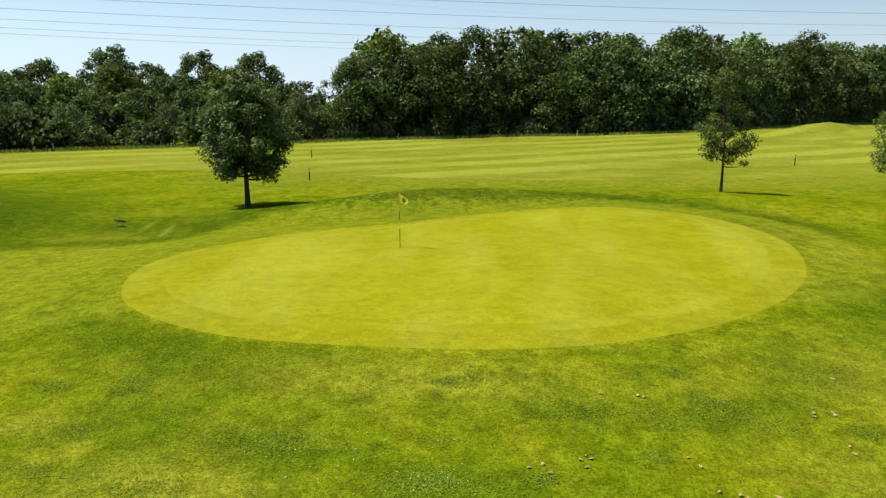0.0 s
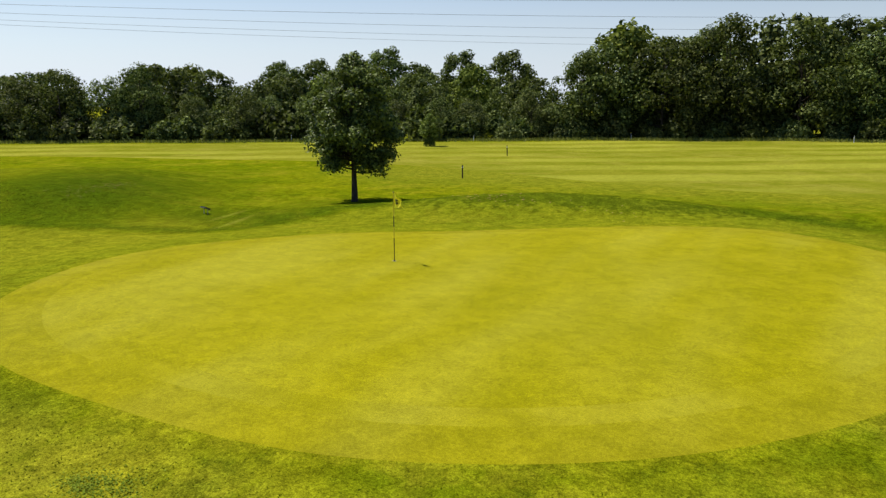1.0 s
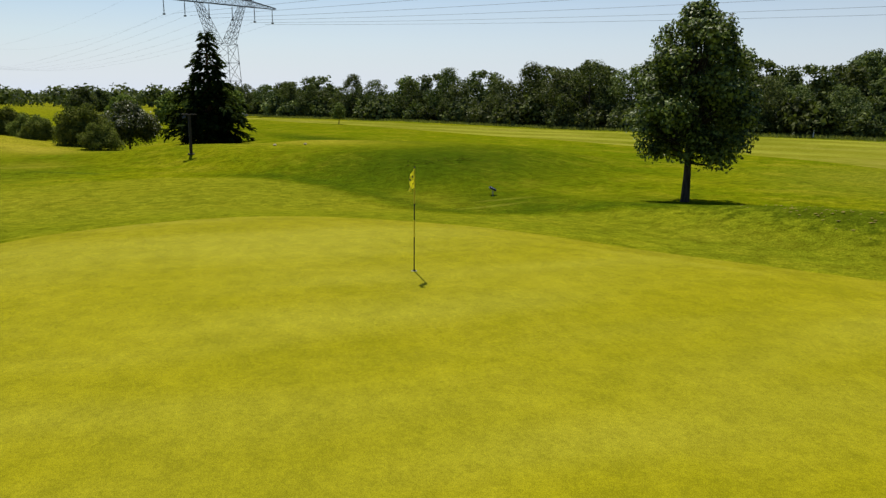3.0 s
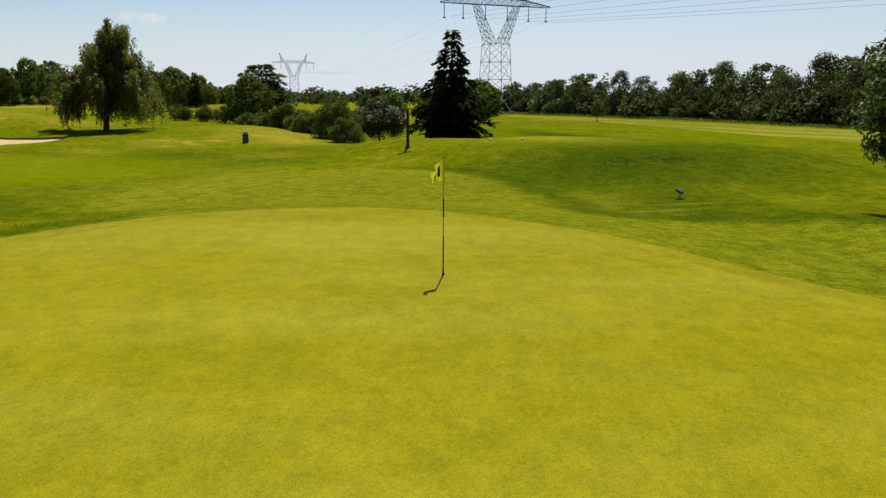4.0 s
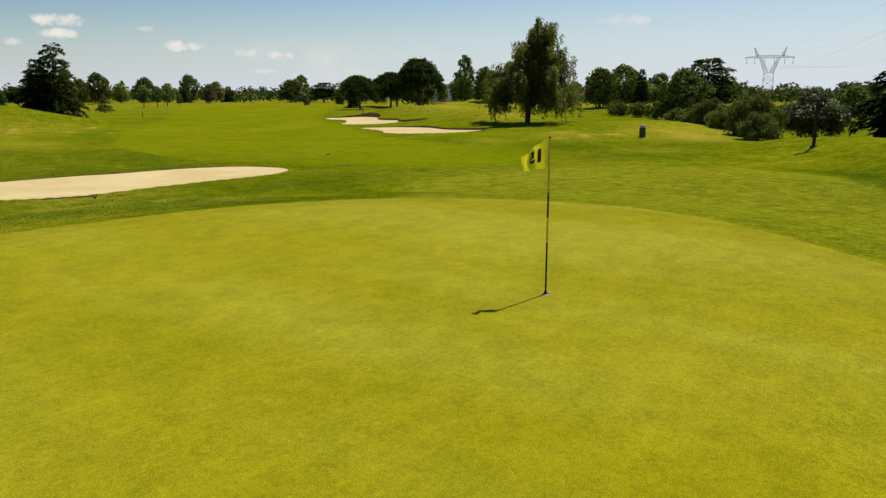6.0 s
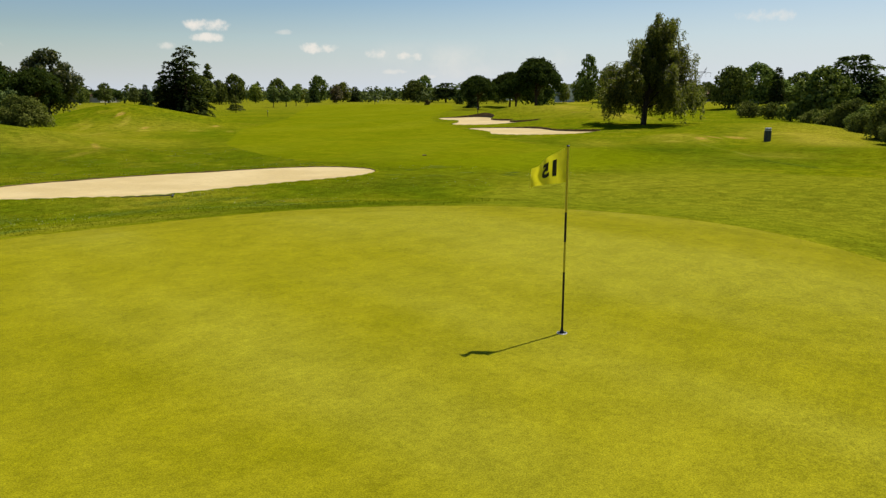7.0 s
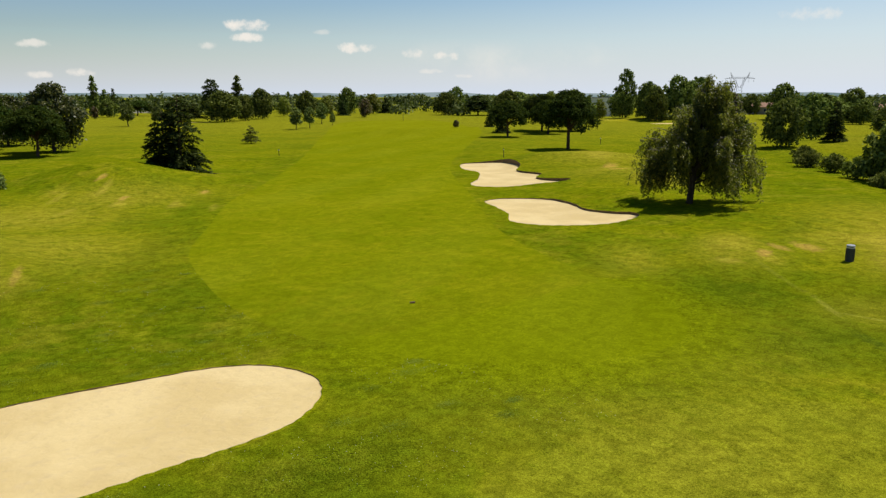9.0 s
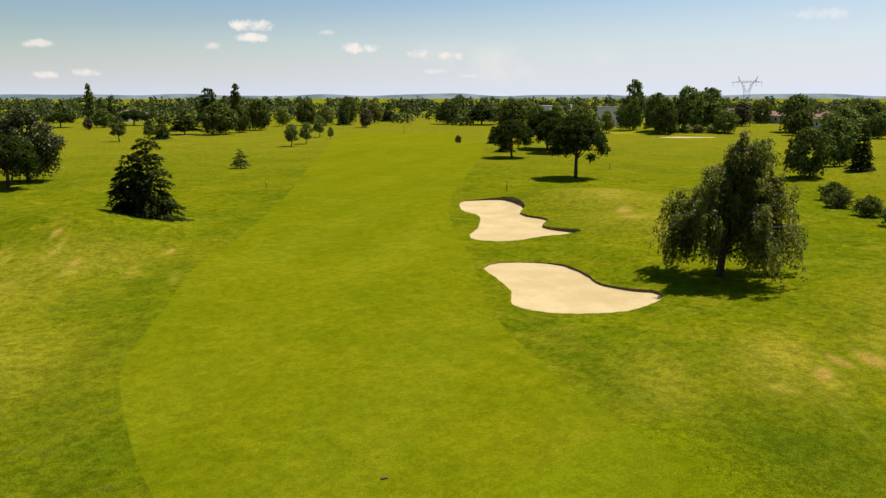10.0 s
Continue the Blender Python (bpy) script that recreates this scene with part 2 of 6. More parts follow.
def sand_material():
    m, t, out, co = material("bunker_sand")
    n1, n2, n3 = tex(t, co, 0.35, 4), tex(t, co, 3.0, 4, 0.6), tex(t, co, 60, 3)
    col = mix(t, ramp(t, n1, 0.35, 0.65), (0.57, 0.43, 0.185), (0.65, 0.505, 0.235))
    col = mix(t, calc(t, "MULTIPLY", ramp(t, n2, 0.5, 0.75), 0.35), col, (0.50, 0.38, 0.22))
    prints = tex(t, co, 1.4, 3, 0.6, None, 0, 9.0)
    col = mix(t, calc(t, "MULTIPLY", ramp(t, prints, 0.58, 0.7), 0.25), col, (0.50, 0.38, 0.18))
    finish(t, out, col, 0.9, calc(t, "ADD", calc(t, "ADD", n2, calc(t, "MULTIPLY", prints, 2.0)), calc(t, "MULTIPLY", n3, 0.3)), 0.5, 0.05, 0, 0.1)
    return m


def bark_material(name, a, b):
    m, t, out, co = material(name)
    n = tex(t, co, 9.0, 5, 0.65, (1, 1, 0.2))
    finish(t, out, mix(t, ramp(t, n, 0.3, 0.7), a, b), 0.9, n, 0.8, 0.03, 0, 0.1)
    return m


TAN, STRAW, TRACK = (0.45, 0.285, 0.055), (0.35, 0.290, 0.030), (0.28, 0.275, 0.030)
TAN_MARKS = [(-22.0, -50.8, 1.3, 0.45, 55, TAN, 0.68), (-21.8, -42.9, 1.4, 0.45, 60, TAN, 0.68), (-29.2, -42.7, 1.2, 0.4, 60, TAN, 0.60), (-9.2, -15.4, 2.6, 0.30, 77, TAN, 0.42), (-44.6, 5.4, 1.1, 0.5, 20, TAN, 0.68), (-46.9, 5.1, 1.0, 0.6, 70, TAN, 0.52), (-48.6, 5.9, 1.4, 0.8, 60, TAN, 0.60), (-74.7, -30.3, 2.6, 1.1, 30, TAN, 0.60), (-70.0, -25.6, 2.2, 1.2, 50, TAN, 0.56)]
STRAW_MARKS = [(-21.4, -47.5, 3.2, 0.5, 62, STRAW, 0.49), (-20.6, -40.6, 2.2, 0.5, 60, STRAW, 0.49), (-7.2, -11.6, 1.6, 0.5, 40, STRAW, 0.42), (-17.0, -46.0, 3.5, 0.5, 60, STRAW, 0.39), (-24.5, -37.5, 3.0, 0.45, 62, STRAW, 0.42), (-26.5, -33.5, 2.2, 0.5, 66, STRAW, 0.35), (-16.0, -38.5, 2.6, 0.5, 58, STRAW, 0.35), (-41.5, 4.9, 1.0, 0.6, 100, STRAW, 0.49), (-49.0, 12.4, 4.5, 3.0, 40, STRAW, 0.45), (-53.0, 9.5, 3.5, 2.0, 40, STRAW, 0.39), (-79.5, -36.0, 4.0, 2.0, 40, STRAW, 0.35)]
TRACK_MARKS = [(-37.4, 12.2, 2.2, 0.22, 44, TRACK, 0.45), (-37.1, 14.8, 2.4, 0.20, 100, TRACK, 0.45), (-41.0, 8.0, 4.0, 0.22, 50, TRACK, 0.22), (-16.0, 36.2, 1.8, 0.25, 100, TRACK, 0.4), (-14.4, 34.9, 2.3, 0.25, 104, TRACK, 0.4)]
# first a ridge edge's shadow line painted on, then two darker bands of turf
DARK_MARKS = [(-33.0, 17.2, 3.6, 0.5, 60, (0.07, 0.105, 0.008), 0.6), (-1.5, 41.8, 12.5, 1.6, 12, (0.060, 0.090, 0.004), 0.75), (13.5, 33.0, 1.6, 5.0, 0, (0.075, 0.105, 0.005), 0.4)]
TURF_MARKS = TAN_MARKS + STRAW_MARKS + TRACK_MARKS + DARK_MARKS
M_ROUGH = grass("rough_turf", (0.104, 0.139, 0.0025), (0.165, 0.178, 0.003), (0.30, 0.258, 0.020), 0.22, 0.34, None, 1.15, 38, 0.45, True, None, 0.0, 0.4, 0.45, TURF_MARKS)
M_FIELD = grass("field_turf", (0.155, 0.168, 0.010), (0.204, 0.204, 0.016), (0.28, 0.25, 0.04), 0.10, 0.5, (-32.0, 4.5, 0.6), 0.6, 36, 0.4)
M_FAIR = grass("fairway_turf", (0.139, 0.164, 0.0022), (0.170, 0.185, 0.003), (0.235, 0.226, 0.006), 0.24, 0.45, (-36.0, 5.0, 0.12), 0.7, 42, 0.4, True, None, 0.0, 0.0, 0.45)
M_GREEN = grass("putting_turf", (0.228, 0.211, 0.002), (0.280, 0.253, 0.004), (0.310, 0.274, 0.012), 0.22, 0.32, None, 0.48, 60, 0.3, False, (0.338, 0.314, 0.024), 0.02, 0.8, 0.5)
M_RING = grass("mown_ring_turf", (0.232, 0.214, 0.003), (0.279, 0.253, 0.006), (0.31, 0.278, 0.02), 0.16, 0.35, None, 0.40, 60, 0.3, False, (0.328, 0.308, 0.028), 0.015, 0.8, 0.45)
M_COLLAR = grass("collar_turf", (0.218, 0.202, 0.003), (0.267, 0.242, 0.005), (0.30, 0.268, 0.012), 0.25, 0.35, None, 0.5, 50, 0.35, False, (0.27, 0.25, 0.016), 0.015)
M_SAND = sand_material()
M_LIP = plain("earth_lip", (0.17, 0.115, 0.055), 0.95, 0, 0.25, 3.0)
M_SANDY_LIP = plain("sandy_lip", (0.24, 0.18, 0.08), 0.95, 0, 0.2, 3.0)
M_BARK = bark_material("grey_brown_bark", (0.030, 0.024, 0.017), (0.085, 0.068, 0.048))
M_PINE_BARK = bark_material("reddish_pine_bark", (0.045, 0.028, 0.017), (0.11, 0.07, 0.045))
M_PALE_BARK = bark_material("pale_twig_bark", (0.12, 0.105, 0.075), (0.30, 0.27, 0.20))
M_OAK = leafy("oak_leaves", (0.007, 0.017, 0.003), (0.200, 0.235, 0.050), 0.5, 0.22, 0.2)
M_WOOD = leafy("woodland_leaves", (0.009, 0.021, 0.004), (0.190, 0.225, 0.062), 0.6, 0.18, 0.06)
M_WOOD_PALE = leafy("pale_woodland_leaves", (0.018, 0.034, 0.008), (0.245, 0.275, 0.085), 0.6, 0.2, 0.08)
M_WILLOW = leafy("willow_leaves", (0.048, 0.062, 0.006), (0.390, 0.375, 0.052), 0.5, 0.38, 0.2)
M_SPRUCE = leafy("spruce_needles", (0.008, 0.017, 0.004), (0.026, 0.042, 0.009), 0.8, 0.12, 0.01)
M_PARK = leafy("park_tree_leaves", (0.026, 0.046, 0.008), (0.250, 0.285, 0.055), 0.8, 0.2, 0.04)
M_CEDAR = leafy("cedar_needles", (0.014, 0.028, 0.006), (0.090, 0.115, 0.030), 0.8, 0.15, 0.01)
M_PINE = leafy("pine_needles", (0.016, 0.032, 0.005), (0.055, 0.074, 0.013), 0.8, 0.15, 0.02)
M_MAGN = leafy("glossy_evergreen_leaves", (0.022, 0.032, 0.006), (0.120, 0.110, 0.030), 0.45, 0.2, 0.2)
M_SHRUB = leafy("shrub_leaves", (0.070, 0.088, 0.015), (0.225, 0.238, 0.045), 0.8, 0.2, 0.03)
M_YOUNG = leafy("young_tree_leaves", (0.050, 0.078, 0.014), (0.250, 0.285, 0.070), 0.6, 0.25, 0.06)
M_LIME = leafy("lime_green_leaves", (0.11, 0.14, 0.012), (0.36, 0.36, 0.04), 0.5)
M_RUSSET = leafy("russet_leaves", (0.045, 0.028, 0.014), (0.17, 0.105, 0.040), 0.5)
M_REED = leafy("dry_tall_grass", (0.17, 0.18, 0.03), (0.30, 0.29, 0.07), 0.8, 0.3)
M_TUFT = leafy("grass_blades", (0.135, 0.165, 0.003), (0.215, 0.225, 0.006), 0.9, 0.2, 0.0, False)
M_CLOVER = leafy("clover_leaves", (0.110, 0.160, 0.012), (0.24, 0.29, 0.028), 0.9, 0.1, 0.0, False)
M_STEEL = plain("galvanised_steel", (0.085, 0.09, 0.095), 0.6, 0.4, 0.12, 2.0)
M_WIRE = plain("conductor_cable", (0.26, 0.28, 0.31), 0.5, 0.3, 0.05, 1.0)
M_GLASSY = plain("insulator_glass", (0.10, 0.11, 0.12), 0.3, 0.0, 0.1, 4.0)
M_CONCRETE = plain("concrete", (0.42, 0.40, 0.36), 0.9, 0, 0.15, 3.0)
M_BLACK = plain("black_paint", (0.012, 0.012, 0.014), 0.45, 0, 0.1, 30)
M_YELLOW = plain("yellow_paint", (0.62, 0.50, 0.03), 0.45, 0, 0.08, 30)
M_WHITE = plain("white_paint", (0.75, 0.75, 0.72), 0.5, 0, 0.08, 20)
M_PETAL = plain("daisy_petals", (0.62, 0.62, 0.42), 0.8, 0, 0.1, 60, 0.0)
M_SILVER = plain("cup_metal", (0.42, 0.42, 0.43), 0.35, 0.3, 0.05, 30)
M_POSTWOOD = plain("weathered_timber", (0.10, 0.082, 0.060), 0.85, 0, 0.2, 8)
M_STAKE = plain("dark_timber", (0.035, 0.028, 0.020), 0.8, 0, 0.2, 12)
M_BOARD = plain("blue_grey_board", (0.016, 0.022, 0.034), 0.7, 0, 0.08, 12, 0.05)
M_BIN = plain("dark_green_grey_metal", (0.065, 0.075, 0.070), 0.5, 0.2, 0.12, 10)
M_STONE = plain("pale_stone", (0.48, 0.40, 0.20), 0.9, 0, 0.2, 6)
M_WALL = plain("pale_render", (0.62, 0.57, 0.48), 0.9, 0, 0.08, 0.6)
M_ROOF = plain("terracotta_tiles", (0.36, 0.20, 0.12), 0.85, 0, 0.2, 1.2)
M_PANE = plain("window_glass_dark", (0.03, 0.035, 0.04), 0.15, 0, 0.05, 2, 0.5)


def cloth_material():
    m, t, out, co = material("yellow_flag_cloth")
    col = mix(t, ramp(t, tex(t, co, 14, 3), 0.3, 0.7), (0.86, 0.78, 0.02), (0.78, 0.70, 0.02))
    b = node(t, "ShaderNodeBsdfPrincipled", Roughness=0.75, Base_Color=col)
    tr = node(t, "ShaderNodeBsdfTranslucent", Color=col)
    mx = node(t, "ShaderNodeMixShader", i0=0.5)
    t.links.new(b.outputs[0], mx.inputs[1])
    t.links.new(tr.outputs[0], mx.inputs[2])
    t.links.new(mx.outputs[0], out.inputs[0])
    return m


M_CLOTH = cloth_material()
M_INK = plain("black_ink", (0.03, 0.03, 0.02), 0.7, 0, 0.05, 20)
M_DIRT = plain("dry_earth", (0.40, 0.25, 0.07), 0.95, 0, 0.2, 2)


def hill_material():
    m, t, out, co = material("glowing_haze_hills")
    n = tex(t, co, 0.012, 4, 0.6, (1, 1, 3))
    # the hills glow by themselves; distance haze is put into their colour
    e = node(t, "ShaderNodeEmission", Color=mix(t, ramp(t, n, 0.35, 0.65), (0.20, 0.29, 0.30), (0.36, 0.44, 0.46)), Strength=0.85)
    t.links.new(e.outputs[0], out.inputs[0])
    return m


M_GLOW_HILLS = hill_material()
M_FALLEN = plain("fallen_leaf", (0.50, 0.33, 0.13), 0.8, 0, 0.2, 20)


# ---- building helpers ----
def mesh_from(name, verts, faces, mats, smooth=False, face_mats=None):
    me = bpy.data.meshes.new(name)
    me.from_pydata([tuple(v) for v in verts], [], [tuple(f) for f in faces])
    for m in mats if isinstance(mats, (list, tuple)) else [mats]:
        me.materials.append(m)
    if smooth:
        me.polygons.foreach_set("use_smooth", np.ones(len(me.polygons), bool))
    me.update()
    return me


def quads_mesh(name, verts, mat):
    """A mesh of loose quads from an array (n, 4, 3)."""
    n = len(verts)
    me = bpy.data.meshes.new(name)
    me.vertices.add(4 * n)
    me.vertices.foreach_set("co", np.asarray(verts, np.float32).reshape(-1))
    me.loops.add(4 * n)
    me.loops.foreach_set("vertex_index", np.arange(4 * n, dtype=np.int32))
    me.polygons.add(n)
    me.polygons.foreach_set("loop_start", np.arange(0, 4 * n, 4, dtype=np.int32))
    me.update(calc_edges=True)
    me.materials.append(mat)
    return me


def part(name, me, parent, label="", at=None):
    ob = new(name, me)
    ob.parent = parent
    if at is not None:
        ob.matrix_basis = at
    if label:
        ob["label"] = label
    return ob


def thing(name, x, y, z, label, category, group="", turn=0.0, kind=""):
    ob = new(name)
    ob.empty_display_size = 0.2
    ob.matrix_basis = pose(x, y, z, 0, 0, turn)
    return tagged(ob, label, category, group, kind)


def tube_data(path, radii, sides=7):
    """Vertices and faces of a round bar along a path."""
    pts = [Vector(p) for p in path]
    verts, faces = [], []
    for i, p in enumerate(pts):
        d = (pts[min(i + 1, len(pts) - 1)] - pts[max(i - 1, 0)]).normalized()
        side = d.orthogonal().normalized() if abs(d.z) < 0.999 else Vector((1, 0, 0))
        up = d.cross(side)
        for k in range(sides):
            a = 2 * math.pi * k / sides
            verts.append(p + (side * math.cos(a) + up * math.sin(a)) * radii[i])
    for i in range(len(pts) - 1):
        for k in range(sides):
            a, b = i * sides + k, i * sides + (k + 1) % sides
            faces.append((a, b, b + sides, a + sides))
    faces.append(tuple(range(sides - 1, -1, -1)))
    faces.append(tuple(range((len(pts) - 1) * sides, len(pts) * sides)))
    return verts, faces


def joined(chunks):
    verts, faces = [], []
    for v, f in chunks:
        o = len(verts)
        verts += list(v)
        faces += [tuple(i + o for i in q) for q in f]
    return verts, faces


def box_data(cx, cy, cz, sx, sy, sz):
    v = [(cx + dx * sx / 2, cy + dy * sy / 2, cz + dz * sz / 2) for dz in (-1, 1) for dx, dy in ((-1, -1), (1, -1), (1, 1), (-1, 1))]
    f = [(3, 2, 1, 0), (4, 5, 6, 7), (0, 1, 5, 4), (1, 2, 6, 5), (2, 3, 7, 6), (3, 0, 4, 7)]
    return v, f


def bevelled(me, width=0.01, segments=2):
    bm = bmesh.new()
    bm.from_mesh(me)
    bmesh.ops.bevel(bm, geom=bm.edges[:], offset=width, segments=segments, affect="EDGES", profile=0.6)
    bm.to_mesh(me)
    bm.free()
    return me


# ---- the lie of the land ----
def loop_curve(points, steps=8):
    """Closed smooth outline through a few corner points."""
    p = np.array(points, float)
    n, out = len(p), []
    for i in range(n):
        a, b, c, d = p[i - 1], p[i], p[(i + 1) % n], p[(i + 2) % n]
        for s in range(steps):
            u = s / steps
            out.append(0.5 * (2 * b + (c - a) * u + (2 * a - 5 * b + 4 * c - d) * u * u + (3 * b - a - 3 * c + d) * u ** 3))
    return np.array(out)


def ragged(poly, amp, seed):
    """An outline with the small bays and tongues of a cut turf edge."""
    n = len(poly)
    k = np.arange(n)
    side = np.roll(poly, -1, 0) - np.roll(poly, 1, 0)
    side = np.column_stack([side[:, 1], -side[:, 0]]) / np.linalg.norm(side, axis=1)[:, None]
    wob = np.sin(k * 0.9 + seed) * np.sin(k * 0.37 + 2 * seed) + 0.7 * np.sin(k * 1.7 + 3 * seed) * np.cos(k * 0.21 + seed)
    return poly + side * (amp * wob)[:, None]


def inside(poly, x, y):
    hit = np.zeros(x.shape, bool)
    for (x1, y1), (x2, y2) in zip(poly, np.roll(poly, -1, 0)):
        if y1 != y2:
            hit ^= ((y1 > y) != (y2 > y)) & (x < (x2 - x1) * (y - y1) / (y2 - y1) + x1)
    return hit


def edge_distance(poly, x, y):
    """Signed distance to an outline, negative inside."""
    best = np.full(x.shape, 1e9)
    for (x1, y1), (x2, y2) in zip(poly, np.roll(poly, -1, 0)):
        dx, dy = x2 - x1, y2 - y1
        u = np.clip(((x - x1) * dx + (y - y1) * dy) / (dx * dx + dy * dy + 1e-9), 0, 1)
        best = np.minimum(best, np.hypot(x - x1 - u * dx, y - y1 - u * dy))
    return np.where(inside(poly, x, y), -best, best)


GREEN = loop_curve([(-10.3, 26.0), (-9.0, 20.9), (-5.2, 17.8), (-0.6, 16.95), (4.2, 17.3), (8.6, 19.8), (11.9, 24.4),
                    (13.4, 30.6), (12.0, 36.4), (8.0, 39.8), (3.4, 38.6), (-2.3, 34.6), (-7.2, 31.2)])
BUNKER_NEAR = loop_curve([(-14.8, 5.6), (-14.2, 3.9), (-12.7, 2.8), (-10.4, 2.4), (-8.0, 2.1), (-5.4, 2.1), (-2.5, 2.5), (-0.3, 3.2), (0.9, 4.7),
                          (0.6, 6.6), (-1.6, 8.1), (-3.0, 9.0), (-4.4, 9.4), (-7.0, 9.15), (-9.2, 9.0), (-11.2, 8.9), (-12.9, 8.4), (-14.3, 7.1)], 10)
BUNKER_MID = loop_curve([(-46.6, -21.6), (-48.6, -22.3), (-50.6, -21.2), (-52.0, -18.6), (-51.1, -15.3), (-49.8, -12.7), (-50.1, -10.4), (-50.9, -8.9),
                         (-50.2, -7.7), (-48.4, -7.2), (-46.0, -7.3), (-43.6, -8.6), (-41.8, -10.6), (-41.5, -12.9), (-43.6, -15.4), (-45.1, -18.4)])
BUNKER_FAR = loop_curve([(-67.0, -49.6), (-69.4, -50.9), (-72.9, -47.9), (-70.6, -41.8), (-66.9, -38.4), (-66.4, -33.9), (-63.0, -31.2), (-63.2, -26.6),
                         (-61.6, -26.3), (-59.6, -27.6), (-55.9, -28.4), (-53.8, -30.8), (-54.9, -33.2), (-58.2, -35.8), (-62.6, -40.8), (-63.9, -45.2)])
BUNKER_NEAR, BUNKER_MID, BUNKER_FAR = ragged(BUNKER_NEAR, 0.025, 1.0), ragged(BUNKER_MID, 0.03, 2.0), ragged(BUNKER_FAR, 0.04, 3.0)
FAIRWAY = loop_curve([(-33.4, 2.0), (-31.8, 8.0), (-27.5, 11.0), (-21.5, 9.0), (-17.4, 3.8), (-16.2, -3.0), (-16.8, -9.5), (-18.6, -17.0), (-22.6, -24.6), (-29.4, -36.6), (-38.7, -48.5),
                      (-58.5, -78.0), (-90.0, -128.0), (-140.0, -200.0), (-172.0, -190.0), (-135.0, -124.0), (-98.0, -84.0),
                      (-66.0, -50.5), (-50.5, -28.5), (-43.7, -18.7), (-38.7, -11.3), (-35.2, -3.6)], 6)
APRON = loop_curve([(-28.6, 20.6), (-28.2, 24.4), (-26.0, 27.5), (-22.0, 29.4), (-17.6, 30.5), (-14.0, 31.3), (-12.2, 32.8), (-11.6, 36.0), (-9.6, 39.3), (-5.6, 41.7), (-1.0, 42.9),
                    (4.0, 43.6), (9.0, 43.3), (13.2, 40.8), (15.8, 36.8), (16.4, 31.0), (14.8, 25.0), (11.6, 21.4), (4.0, 22.0), (-4.0, 21.5), (-9.0, 18.6), (-13.0, 15.2), (-17.0, 14.0), (-22.0, 14.6), (-26.4, 16.8)], 6)
FIELD = loop_curve([(-160.0, 26.0), (-100.0, 50.0), (-60.0, 62.0), (-28.0, 66.0), (5.0, 58.0), (38.0, 66.0), (80.0, 90.0), (105.0, 130.0),
                    (92.0, 172.0), (38.0, 140.0), (-10.0, 125.0), (-52.0, 97.0), (-105.0, 68.0), (-150.0, 38.0)], 6)


def mound(x, y, cx, cy, rx, ry, height, turn=0.0, power=2.0):
    c, s = math.cos(radians(turn)), math.sin(radians(turn))
    u, v = (x - cx) * c + (y - cy) * s, -(x - cx) * s + (y - cy) * c
    return height * np.exp(-((np.abs(u) / rx) ** power + (np.abs(v) / ry) ** power))


def ripple(x, y, scale, seed=0.0):
    return (np.sin(x / scale + seed) * np.cos(y / scale * 1.1 + seed * 2) + 0.6 * np.sin((x + y) / scale * 1.7 + seed * 3)
            + 0.5 * np.cos((x - 1.3 * y) / scale * 0.63 + seed)) / 2.1


